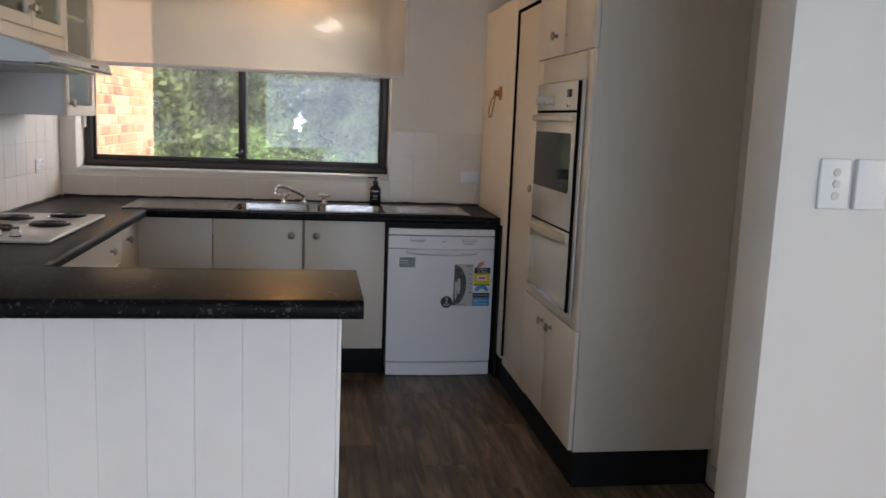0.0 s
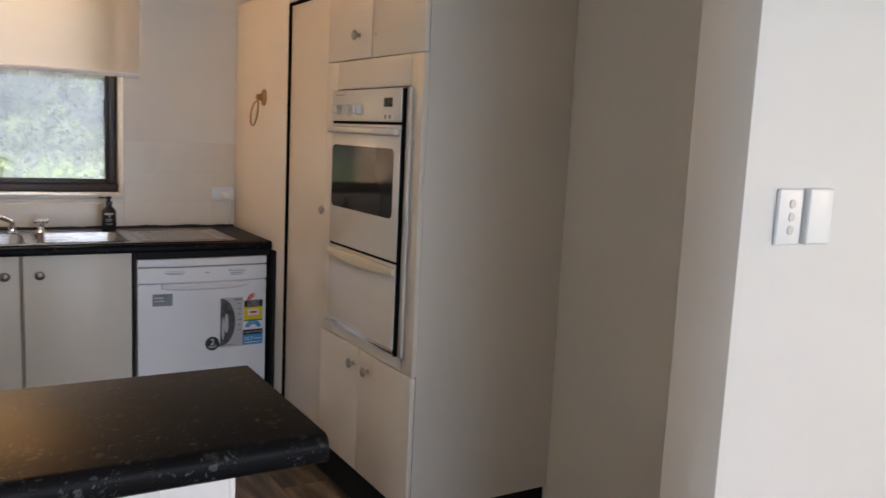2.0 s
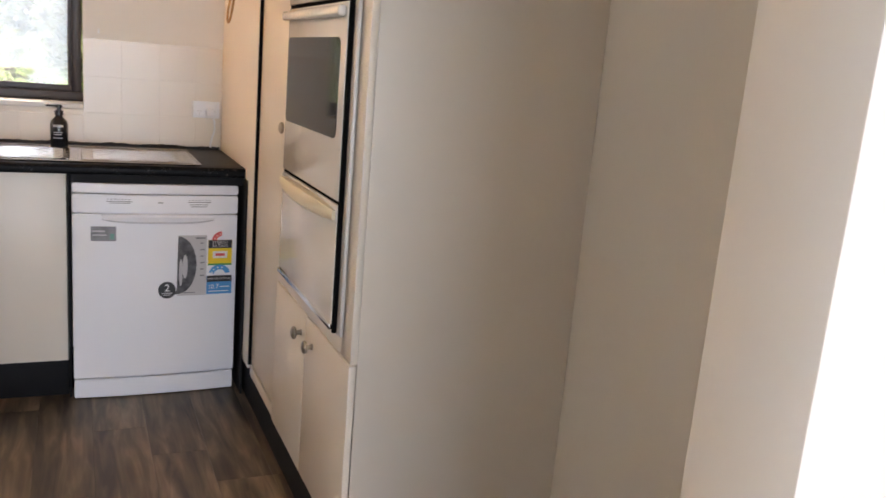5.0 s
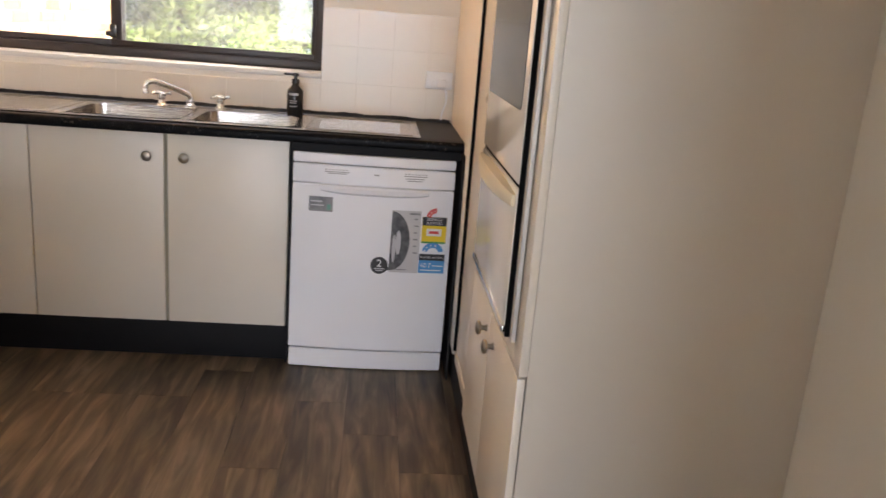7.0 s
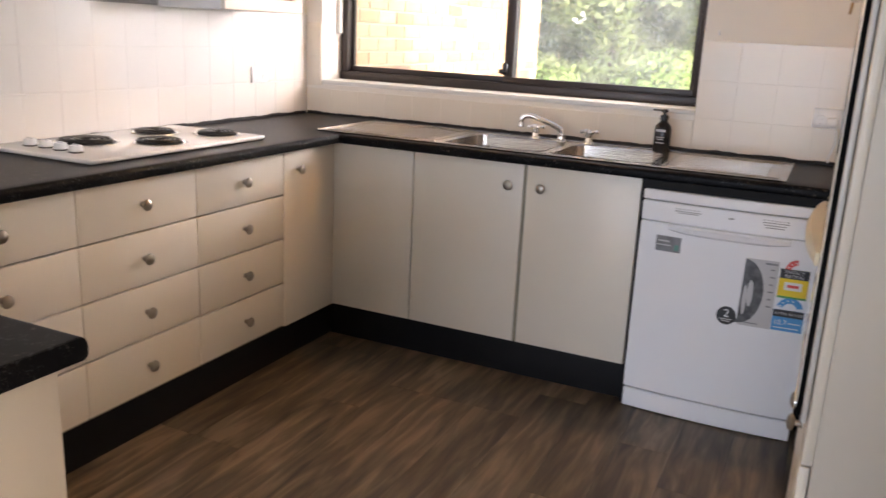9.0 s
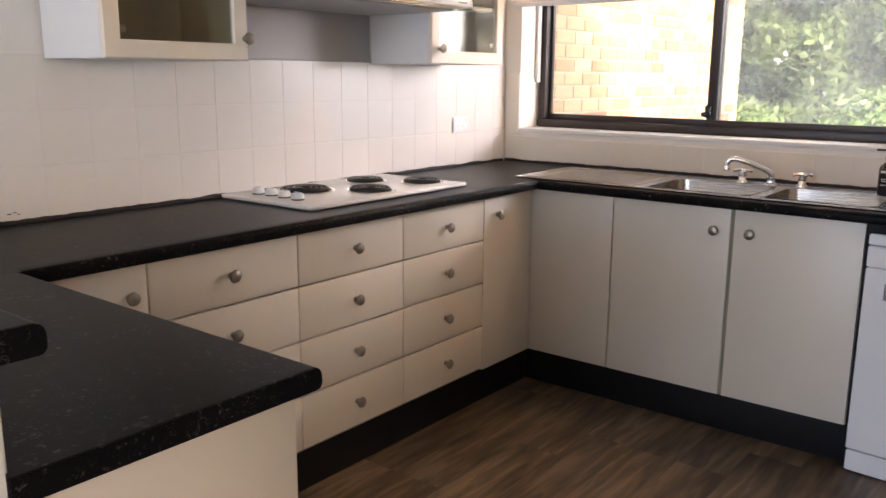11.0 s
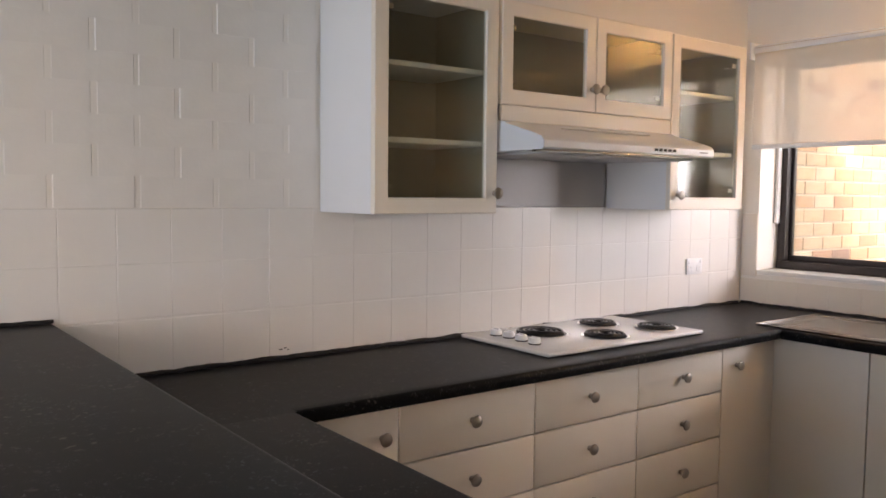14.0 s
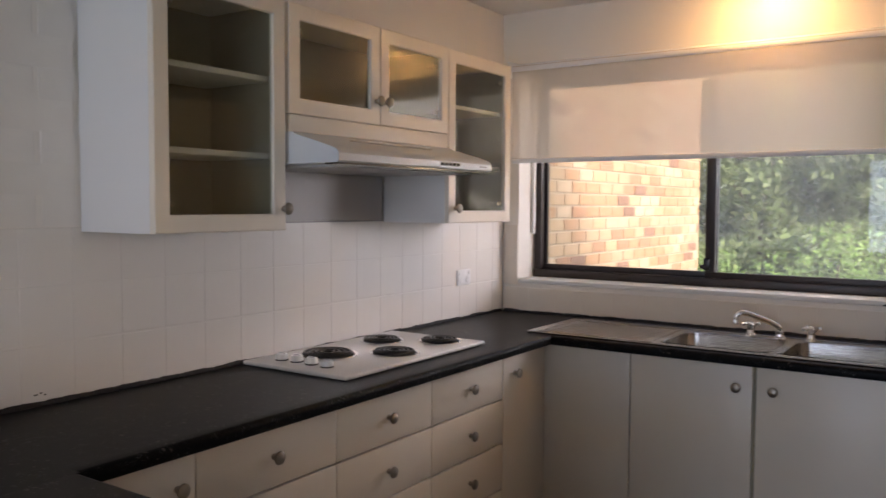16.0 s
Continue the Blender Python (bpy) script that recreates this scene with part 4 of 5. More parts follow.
# the whole front swells outwards, stickers and grip with it
for ob in dw.children_recursive:
    if ob.name.split(".")[0] == "body":
        continue
    off = Vector((0, 0, 0))
    up = ob
    while up:
        off += up.location
        up = up.parent
    for v in ob.data.vertices:
        across = (v.co.x + off.x - DX0) / (DX1 - DX0) * 2 - 1
        v.co.y -= 0.011 * max(0.0, 1 - across ** 2)
dw.location.x += 0.015
dw.location.y -= 0.012

# ---- tall cupboards ----
FX = TALL_X
WX = (-1, 0, 0)
TT = 2.085
oven_cup = thing("oven_cupboard", (2.77, 3.527, 0), "tall cream cupboard with built-in oven and doors", "cupboard", "tall cupboards")
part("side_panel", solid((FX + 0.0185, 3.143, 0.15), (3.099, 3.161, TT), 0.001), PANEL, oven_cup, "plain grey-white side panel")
part("side_panel", solid((FX + 0.02, 3.920, 0.15), (3.099, 3.936, TT)), CABINET, oven_cup)
part("back", solid((3.07, 3.162, 0.15), (3.098, 3.919, TT)), INSIDE_DIM, oven_cup)
part("top", solid((FX + 0.02, 3.162, TT - 0.02), (3.069, 3.919, TT)), CABINET, oven_cup)
bm = solid((FX, 3.143, 0.645), (FX + 0.018, 3.224, 1.720), 0.002)
box(bm, (FX, 3.830, 0.645), (FX + 0.018, 3.936, 1.720), 0.002)
box(bm, (FX, 3.224, 0.645), (FX + 0.018, 3.830, 0.695), 0.002)
box(bm, (FX, 3.224, 1.615), (FX + 0.018, 3.830, 1.720), 0.002)
part("oven_frame_board", bm, CABINET, oven_cup)
for ya, yb, ky in ((3.142, 3.557, 3.473), (3.560, 3.936, 3.60)):
    d = part("lower_door", solid((FX - 0.002, ya + 0.001, 0.158), (FX + 0.016, yb - 0.001, 0.641), 0.003), CABINET, oven_cup)
    knob(d, (FX - 0.002, ky, 0.577), WX)
for ya, yb, kn in ((3.142, 3.532, False), (3.535, 3.936, True)):
    d = part("upper_door", solid((FX - 0.002, ya, 1.724 if kn else 1.722), (FX + 0.016, yb, TT), 0.003), CABINET, oven_cup)
    if kn:
        knob(d, (FX - 0.002, 3.64, 1.808), WX)
    else:
        part("knob_hole", lathe(bmesh.new(), (FX - 0.0035, 3.502, 1.802), (1, 0, 0), [(0, 0.003), (0.003, 0.003)], 10), BLACK, d)

pantry = thing("pantry_cupboard", (2.80, 4.6, 0), "tall cream pantry cupboard with one door and a fixed panel", "cupboard", "tall cupboards")
d = part("door", solid((PX - 0.002, 3.940, 0.172), (PX + 0.016, 4.424, 2.0), 0.003), CABINET, pantry)
knob(d, (PX - 0.002, 3.975, 1.13), WX)
part("fixed_panel", solid((PX - 0.014, 4.438, 0.15), (PX + 0.018, NORTH - 0.001, TT), 0.002), CABINET, pantry)
part("head_board", solid((PX - 0.014, 3.940, 2.013), (PX + 0.018, 4.437, TT), 0.002), CABINET, pantry)
part("bottom_rail", solid((PX - 0.004, 3.940, 0.122), (PX + 0.018, 4.437, 0.165), 0.002), CABINET, pantry)
# Solid black strip fills the gap in place of its shade.
part("gap_strip", box(solid((PX - 0.0125, 4.4265, 0.168), (PX + 0.015, 4.4372, 2.002)), (PX - 0.011, 3.941, 2.0022), (PX + 0.015, 4.4372, 2.0122)), GAP_SHADE, pantry, "matt black strip in the door gap, standing in for deep shade")
# Black block that darkens whatever shows past the door.
part("inside", solid((PX + 0.03, 3.941, 0.15), (3.095, NORTH - 0.002, TT - 0.001)), TOE, pantry)
single("toe_board", solid((FX + 0.025, 3.164, 0), (FX + 0.041, NORTH - 0.001, 0.149)), TOE, (FX + 0.03, 4.2, 0), "black toe board under the tall cupboards", "toe board")
single("toe_board", solid((FX + 0.025, 3.148, 0), (3.085, 3.164, 0.149)), TOE, (2.77, 3.154, 0), "black toe board under the cupboard side", "toe board")

# ---- wall oven ----
OX = FX - 0.024
oven = thing("wall_oven", (2.72, 3.548, 0.7), "white built-in wall oven with separate grill door", "oven")
# Body coloured black so that the gaps between the doors look dark.
part("body", solid((FX + 0.005, 3.231, 0.70), (2.99, 3.820, 1.605)), BLACK, oven)
part("trim", solid((OX + 0.012, 3.202, 0.695), (FX - 0.0015, 3.232, 1.612), 0.004), ALUMINIUM, oven, "pale metal side trim")
# Black strip: the oven's black side, and painted shade for the gap there.
part("shadow_gap", solid((OX + 0.003, 3.2330, 0.697), (FX + 0.004, 3.2435, 1.607)), GAP_SHADE, oven)
panel = part("control_panel", solid((OX, 3.244, 1.495), (FX + 0.004, 3.825, 1.609), 0.004), OVEN_WHITE, oven)
for ky in (3.742, 3.655, 3.568):
    k = part("control_knob", lathe(bmesh.new(), (OX, ky, 1.537), WX, [(0, 0.024), (0.003, 0.024), (0.005, 0.019), (0.02, 0.0165), (0.0225, 0.014), (0.023, 0.002)], 24), OVEN_WHITE, panel)
    part("grip", solid((OX - 0.03, ky - 0.0035, 1.521), (OX - 0.02, ky + 0.0035, 1.553), 0.002), OVEN_WHITE, k)
part("clock_display", solid((OX - 0.002, 3.310, 1.546), (OX + 0.002, 3.372, 1.577), 0.001), OVEN_GLASS, panel, "small dark clock display")
for ky in (3.325, 3.358):
    part("button", lathe(bmesh.new(), (OX, ky, 1.512), WX, [(0, 0.007), (0.004, 0.006), (0.0045, 0.002)], 12), GREY, panel)
part("printed_bars", solid((OX - 0.0006, 3.71, 1.590), (OX + 0.001, 3.79, 1.594)), INK_GREY, panel)
# Black strips stand in for the shade between panel and doors.
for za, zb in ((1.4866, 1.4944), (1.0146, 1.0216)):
    part("shadow_gap", solid((OX + 0.004, 3.242, za), (FX + 0.004, 3.823, zb)), GAP_SHADE, oven)
odoor = part("oven_door", solid((OX, 3.244, 1.022), (FX + 0.004, 3.825, 1.486), 0.005), OVEN_WHITE, oven)
bm = bmesh.new()
prism(bm, [(p[0], p[1]) for p in rounded(3.286, 3.808, 1.167, 1.405, 0.022, 0.0)], 0, OX - 0.0015, OX + 0.004)
part("window_glass", bm, OVEN_GLASS, odoor, "dark oven window")
part("handle", solid((OX - 0.022, 3.246, 1.450), (OX - 0.001, 3.823, 1.476), 0.008, 3), OVEN_WHITE, odoor)
gdoor = part("grill_door", solid((OX, 3.244, 0.716), (FX + 0.004, 3.825, 1.014), 0.005), OVEN_WHITE, oven)
part("drip_strip", solid((OX - 0.003, 3.244, 0.703), (OX + 0.004, 3.825, 0.717), 0.001), CHROME, gdoor)
bm = bmesh.new()
loops = []
for i in range(17):
    t = i / 16
    yy = 3.250 + 0.568 * t
    out = 0.010 + 0.024 * (1 - (2 * t - 1) ** 2)
    h = 0.012 + 0.010 * (1 - (2 * t - 1) ** 2)
    zc = 0.988
    loops.append([(OX - 0.001, yy, zc + h), (OX - out * 0.8, yy, zc + h), (OX - out, yy, zc + h * 0.3), (OX - out * 0.95, yy, zc - h * 0.6), (OX - out * 0.7, yy, zc - h), (OX - 0.001, yy, zc - h)])
rings(bm, loops)
part("handle", bm, CREAM, gdoor, "bowed cream plastic handle")

# ---- towel ring ----
ring = thing("towel_ring", (PX - 0.014, 4.76, 1.6), "worn brass towel ring on the cupboard panel", "towel ring")
part("mount", lathe(bmesh.new(), (PX - 0.014, 4.76, 1.6), WX, [(0, 0.04), (0.005, 0.04), (0.01, 0.031), (0.014, 0.018), (0.03, 0.014), (0.035, 0.017), (0.04, 0.009)]), BRASS, ring)
pts = [(PX - 0.046 - 0.025 * math.sin(a * 0.5) , 4.76 + 0.05 * math.sin(a), 1.522 + 0.06 * math.cos(a)) for a in np.linspace(0, 2 * math.pi, 33)]
part("ring", tube(bmesh.new(), pts, 0.0042, 8), BRASS, ring)

# ---- wall cabinets ----
UX = 0.336


def glass_door(parent, ya, yb, za, zb, knob_at, rail=0.05):
    bm, e = bmesh.new(), 0.003
    def rect(x, i):
        return [(x, ya + i, za + i), (x, yb - i, za + i), (x, yb - i, zb - i), (x, ya + i, zb - i)]
    rings(bm, [rect(UX - 0.019, 0), rect(UX - e, 0), rect(UX, e), rect(UX, rail - e), rect(UX - e, rail), rect(UX - 0.019, rail), rect(UX - 0.019, 0)], cap=False)
    bmesh.ops.remove_doubles(bm, verts=bm.verts, dist=0.0003)
    d = part("door", bm, DOOR_CREAM, parent, "cream painted door frame")
    part("pane", solid((UX - 0.012, ya + rail - 0.004, za + rail - 0.004), (UX - 0.008, yb - rail + 0.004, zb - rail + 0.004)), CABINET_GLASS, d, "clear glass pane").visible_shadow = False
    knob(d, (UX, *knob_at), EX)
    hinge_y = ya + rail + 0.012 if knob_at[0] > (ya + yb) / 2 else yb - rail - 0.012
    for hz in (za + rail + 0.03, zb - rail - 0.03):
        part("hinge", box(solid((UX - 0.034, hinge_y - 0.016, hz - 0.009), (UX - 0.0195, hinge_y + 0.016, hz + 0.009), 0.003), (UX - 0.07, hinge_y - 0.006, hz - 0.006), (UX - 0.034, hinge_y + 0.006, hz + 0.006), 0.002), NICKEL, d)
    return d


def carcase(u, ya, yb, za, zb, shelves):
    t = 0.016
    part("side", solid((0.01, ya, za), (UX - 0.02, ya + t, zb), 0.001), UPPER, u)
    # Thin added sheets carry the interior's dimness in their colour.
    part("lining", solid((0.017, ya + t, za + t), (UX - 0.03, ya + t + 0.002, zb - t)), INSIDE_DIM, u)
    part("lining", solid((0.017, yb - t - 0.002, za + t), (UX - 0.03, yb - t, zb - t)), INSIDE_DIM, u)
    part("side", solid((0.01, yb - t, za), (UX - 0.02, yb, zb), 0.001), UPPER, u)
    part("bottom", solid((0.01, ya + t, za), (UX - 0.02, yb - t, za + t)), UPPER, u)
    part("top", solid((0.01, ya + t, zb - t), (UX - 0.02, yb - t, zb)), UPPER, u)
    part("back", solid((0.01, ya + t, za + t), (0.016, yb - t, zb - t)), INSIDE_DIM, u)
    for z in shelves:
        part("shelf", solid((0.017, ya + t, z), (0.298, yb - t - 0.02, z + 0.016), 0.001), UPPER, u)


cl = thing("wall_cabinet", (0.17, 3.1, 1.380), "white wall cabinet with glass door and two empty shelves", "cabinet", "wall cabinets")
carcase(cl, 2.852, 3.326, 1.380, 2.076, (1.597, 1.828))
glass_door(cl, 2.852, 3.326, 1.380, 2.076, (3.314, 1.446))
cm = thing("wall_cabinet", (0.17, 3.79, 1.725), "white wall cabinet above the hood, two glass doors", "cabinet", "wall cabinets")
carcase(cm, 3.33, 4.219, 1.738, 2.076, ())
glass_door(cm, 3.341, 3.787, 1.738, 2.076, (3.765, 1.818))
glass_door(cm, 3.79, 4.218, 1.738, 2.076, (3.813, 1.818))
part("fascia", solid((UX - 0.02, 3.345, 1.684), (UX - 0.003, 4.219, 1.736), 0.002), DOOR_CREAM, cm)
cr = thing("wall_cabinet", (0.17, 4.46, 1.378), "white wall cabinet with glass door beside the window", "cabinet", "wall cabinets")
carcase(cr, 4.222, 4.717, 1.387, 2.072, (1.61, 1.85))
glass_door(cr, 4.222, 4.717, 1.387, 2.072, (4.268, 1.446))

# ---- range hood ----
hood = thing("range_hood", (0.25, 3.78, 1.5720), "white slide-out range hood under the glass cabinets", "range hood")
HY0, HY1 = 3.342, 4.217
outline = [(0.012, 1.5840), (0.012, 1.6820), (0.345, 1.6820), (0.36, 1.6740), (0.50, 1.6340), (0.525, 1.6240), (0.535, 1.6120), (0.535, 1.5900), (0.525, 1.5840)]
part("canopy", prism(bmesh.new(), outline, 1, HY0, HY1), HOOD_WHITE, hood)
part("slide_grip", solid((0.398, 3.55, 1.6625), (0.412, 4.0, 1.6665), 0.001), GREYISH, hood)
part("filter", solid((0.06, HY0 + 0.05, 1.5740), (0.48, HY1 - 0.05, 1.5835), 0.002), GREY, hood, "metal grease filter")
part("front_lip", solid((0.48, HY0 - 0.002, 1.5780), (0.54, HY1 + 0.002, 1.5845), 0.003), STEEL, hood)
sw = part("switch_strip", solid((0.534, 3.86, 1.5960), (0.5358, 4.0, 1.6090), 0.0006), UPPER, hood)
for i in range(5):
    part("switch", solid((0.536, 3.872 + i * 0.025, 1.5980), (0.5395, 3.888 + i * 0.025, 1.6070), 0.001), BLACK, sw)
part("badge", solid((0.5345, 4.13, 1.5990), (0.5362, 4.18, 1.6040)), INK_GREY, hood)
splash = thing("splash_panel", (0.003, 3.78, 1.395), "grey sheet behind the cooktop under the hood", "splash panel")
part("sheet", solid((0.0005, 3.34, 1.398), (0.006, 4.22, 1.5825)), SHEET, splash)
part("bottom_trim", solid((0.0005, 3.34, 1.390), (0.0085, 4.22, 1.3975), 0.001), GREY, splash, "thin dark trim along the lower edge")

# ---- power points, switches ----


def power_point(at, turn, label):
    o = thing("power_point", at, label, "power point", "power points")
    o.rotation_euler = (0, 0, radians(turn))
    shift = Vector(at)

    def p(nm, bm, mat, parent):
        bmesh.ops.translate(bm, verts=bm.verts, vec=shift)
        return part(nm, bm, mat, parent)
    pl = p("plate", solid((-0.058, -0.009, -0.037), (0.058, -0.0005, 0.037), 0.003), PLASTIC, o)
    for sx in (-0.03, 0.03):
        p("socket", lathe(bmesh.new(), (sx, -0.009, -0.008), (0, -1, 0), [(0, 0.019), (0.0015, 0.0185), (0.002, 0.002)]), PLASTIC, pl)
        for dx, dz, sl in ((-0.006, -0.002, 0.3), (0.006, -0.002, -0.3), (0, -0.017, 0)):
            p("slot", solid((sx + dx - 0.0008, -0.0113, dz - 0.007), (sx + dx + 0.0008, -0.0105, dz)), GREY, pl)
        p("rocker", solid((sx - 0.006 + 0.012 * (1 if sx > 0 else -1), -0.0125, 0.014), (sx + 0.006 + 0.012 * (1 if sx > 0 else -1), -0.008, 0.028), 0.001), PLASTIC, pl)
    return o


power_point((0.0085, 4.841, 1.111), 90, "white double power point on the tiles by the hob")
pp = power_point((2.43, NORTH - 0.0085, 1.09), 0, "white double power point with a plug and cord")
plug = part("plug", solid((2.425, NORTH - 0.045, 1.06), (2.46, NORTH - 0.0225, 1.095), 0.005), PLASTIC, pp)
part("cord", tube(bmesh.new(), [(2.452, NORTH - 0.035, 1.068), (2.464, NORTH - 0.035, 1.04), (2.466, NORTH - 0.03, 1.0), (2.456, NORTH - 0.024, 0.965), (2.45, NORTH - 0.022, 0.94), (2.45, NORTH - 0.02, 0.922)], 0.0038, 8), PLASTIC, plug)

sp = thing("light_switch", (2.652, 1.885, 1.327), "white switch plate with three round buttons", "light switch")
pl = part("plate", solid((2.614, 1.875, 1.269), (2.69, 1.8845, 1.385), 0.004, 3), PLASTIC, sp)
for zz in (1.354, 1.327, 1.30):
    part("button", lathe(bmesh.new(), (2.655, 1.875, zz), (0, -1, 0), [(0, 0.0095), (0.0025, 0.009), (0.003, 0.002)], 18), GREYISH, pl)
sp = thing("dimmer_plate", (2.738, 1.885, 1.327), "white blank plate beside the light switch", "wall plate")
part("plate", solid((2.70, 1.866, 1.27), (2.776, 1.8845, 1.386), 0.004, 3), PLASTIC, sp)
single("wall_hook", tube(bmesh.new(), [(1.985, NORTH - 0.001, 1.385), (1.985, NORTH - 0.015, 1.383), (1.985, NORTH - 0.02, 1.39), (1.985, NORTH - 0.02, 1.40)], 0.003, 8), PLASTIC, (1.985, NORTH, 1.385), "tiny white hook beside the window", "hook")

# ---- outside ----
GROUND = -1.2
structure("ground", solid((-400, 5.51, GROUND - 0.5), (400, 600, GROUND)), GRASS, "mown grass sloping away to the trees")
structure("ground_front", solid((-400, -400, GROUND - 0.5), (400, 5.51, GROUND - 0.02)), GRASS, "grass round the house")
# Glowing sheet in place of the bright sky; also adds light at the window.
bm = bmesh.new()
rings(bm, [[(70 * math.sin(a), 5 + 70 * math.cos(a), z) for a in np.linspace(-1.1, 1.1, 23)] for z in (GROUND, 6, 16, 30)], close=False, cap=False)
structure("backdrop", bm, glow("sky_glow_sheet", (0.95, 0.98, 1.0), 0.58), "glowing pale sheet standing in for bright sky behind the trees")
WINGX, WY0, WY1 = -0.29, 5.52, 9.6
wing = structure("wall_wing", solid((-3.0, WY0, GROUND), (WINGX - 0.006, WY1, 3.0)), MORTAR, "cream and orange face brick wall of the next wing")
structure("eave", solid((-3.2, WY0, 2.62), (3.6, WY0 + 0.42, 2.755)), EAVE, "painted eave above the kitchen window")
# Unseen slab reaching far south and east, added to keep sun out of the living room.
structure("roof", solid((-3.6, -7.2, 2.76), (9.6, 5.9, 2.92)), EAVE, "plain unseen roof, extended beyond the rooms to block the sun")


def branch(bm, a, b, ra, rb, bend, rng):
    a, b = Vector(a), Vector(b)
    pts = [a.lerp(b, i / 5) + Vector((rng.uniform(-1, 1), rng.uniform(-1, 1), rng.uniform(-0.3, 0.3))) * bend * math.sin(math.pi * i / 5) for i in range(6)]
    tube(bm, pts, [ra + (rb - ra) * i / 5 for i in range(6)], 8)
    return pts


def leaf_mesh(name, centres, spread, count, size, mat, rng):
    """Many small bent leaves, scattered in clumps."""
    c = np.array(centres)[rng.integers(0, len(centres), count)]
    d = rng.normal(size=(count, 3))
    d *= (spread * rng.random((count, 1)) ** 0.45) / np.linalg.norm(d, axis=1, keepdims=True)
    d[:, 2] *= 0.75
    p = c + d
    u = rng.normal(size=(count, 3))
    u /= np.linalg.norm(u, axis=1, keepdims=True)
    w = np.cross(u, rng.normal(size=(count, 3)))
    w /= np.linalg.norm(w, axis=1, keepdims=True)
    s = size * (0.6 + 0.8 * rng.random((count, 1)))
    verts = np.stack([p - u * s, p + w * s * 0.42, p + u * s, p - w * s * 0.42], 1).reshape(-1, 3)
    idx = np.arange(count * 4).reshape(-1, 4)
    me = bpy.data.meshes.new(name)
    me.from_pydata(verts.tolist(), [], idx.tolist())
    me.materials.append(mat)
    return me


def tree(x, y, height, crown, seed, mat, label, leaves=6000, size=0.09, low=0.3, clump=0.55, trunk=0.16):
    rng, r2 = random.Random(seed), np.random.default_rng(seed)
    t = thing("tree", (x, y, GROUND), label, "tree", "trees outside")
    bm = bmesh.new()
    stem = branch(bm, (0, 0, -0.1), (rng.uniform(-0.4, 0.4), rng.uniform(-0.4, 0.4), height * 0.9), trunk, trunk * 0.2, 0.18, rng)
    tips = []
    for i in range(16):
        f = low + (0.92 - low) * i / 15
        k = min(4, int(f * 5))
        at = stem[k].lerp(stem[k + 1], f * 5 - k)
        a = i * 2.4 + rng.uniform(-0.5, 0.5)
        reach = crown * (0.55 + 0.6 * rng.random()) * math.sin(math.pi * min(0.9, max(0.25, (f - low) / (1 - low) * 0.75 + 0.2)))
        end = at + Vector((math.cos(a) * reach, math.sin(a) * reach, reach * rng.uniform(0.1, 0.7)))
        pts = branch(bm, at, end, trunk * 0.35 * (1.1 - f), 0.012, 0.12, rng)
        tips += [pts[3], pts[4], pts[5]]
    tips += [stem[k].lerp(stem[k + 1], f) for k in range(5) for f in (0.25, 0.75)] + [stem[5]]
    part("trunk", bm_shift(bm, (x, y, GROUND)), BARK, t)
    me = leaf_mesh("crown", [tuple(v) for v in tips], clump, leaves, size, mat, r2)
    ob = new("crown", me)
    ob.parent = t
    return t


def bm_shift(bm, by):
    bmesh.ops.translate(bm, verts=bm.verts, vec=Vector(by))
    return bm


def shrub(x, y, r, h, seed, mat, label, leaves=12000, size=0.042):
    rng, r2 = random.Random(seed), np.random.default_rng(seed)
    t = thing("shrub", (x, y, GROUND), label, "shrub", "shrubs outside")
    bm, tips = bmesh.new(), []
    for i in range(9):
        a = i * 2.4
        rr = r * math.sqrt((i + 0.5) / 9)
        tip = Vector((math.cos(a) * rr, math.sin(a) * rr, h * (0.95 - 0.4 * (rr / r) ** 2) * rng.uniform(0.8, 1.05)))
        pts = branch(bm, (0.05 * math.cos(a), 0.05 * math.sin(a), -0.05), tip, 0.03, 0.008, 0.08, rng)
        tips += [pts[2], pts[3], pts[4], pts[5]]
    part("stems", bm_shift(bm, (x, y, GROUND)), BARK, t)
    ob = new("leaves", leaf_mesh("leaves", [tuple(v) for v in tips], r * 0.42, leaves, size, mat, r2))
    ob.parent = t
    return t


for i, (tx, ty, th, cr, mt) in enumerate(((-7.5, 21, 8.5, 2.6, LEAF_DARK), (-4.6, 18, 6.6, 2.3, LEAF_MID), (-2.3, 23, 8.8, 2.6, LEAF_DARK), (0.38, 17, 6.4, 2.1, LEAF_MID), (-0.5, 24, 8.2, 2.5, LEAF_DARK), (-1.7, 19.5, 7.6, 2.6, LEAF_DARK),
                                          (2.6, 20, 5.2, 2.0, LEAF_MID), (4.0, 16.5, 6.8, 2.2, LEAF_DARK), (6.4, 21, 8.6, 2.8, LEAF_DARK), (-10.5, 26, 9.5, 3.0, LEAF_DARK), (3.2, 30, 9.0, 3.0, LEAF_DARK), (-5.5, 31, 10.0, 3.2, LEAF_DARK), (6.0, 29, 9.5, 3.0, LEAF_DARK), (-1.15, 15.6, 6.6, 2.0, LEAF_MID), (-8.0, 38, 13, 4.2, LEAF_DARK), (-1.5, 36, 13, 4.4, LEAF_DARK), (5.0, 37, 12, 4.2, LEAF_DARK), (-14.5, 36, 13, 4.2, LEAF_DARK), (1.6, 27, 10, 3.2, LEAF_DARK))):
    tree(tx, ty, th, cr, 10 + i, mt, "grey-green gum tree with loose drooping foliage" if mt is LEAF_DARK else "bushy mid-green tree behind the garden shrubs", leaves=26000, size=0.095, low=0.04, clump=0.55, trunk=0.08)
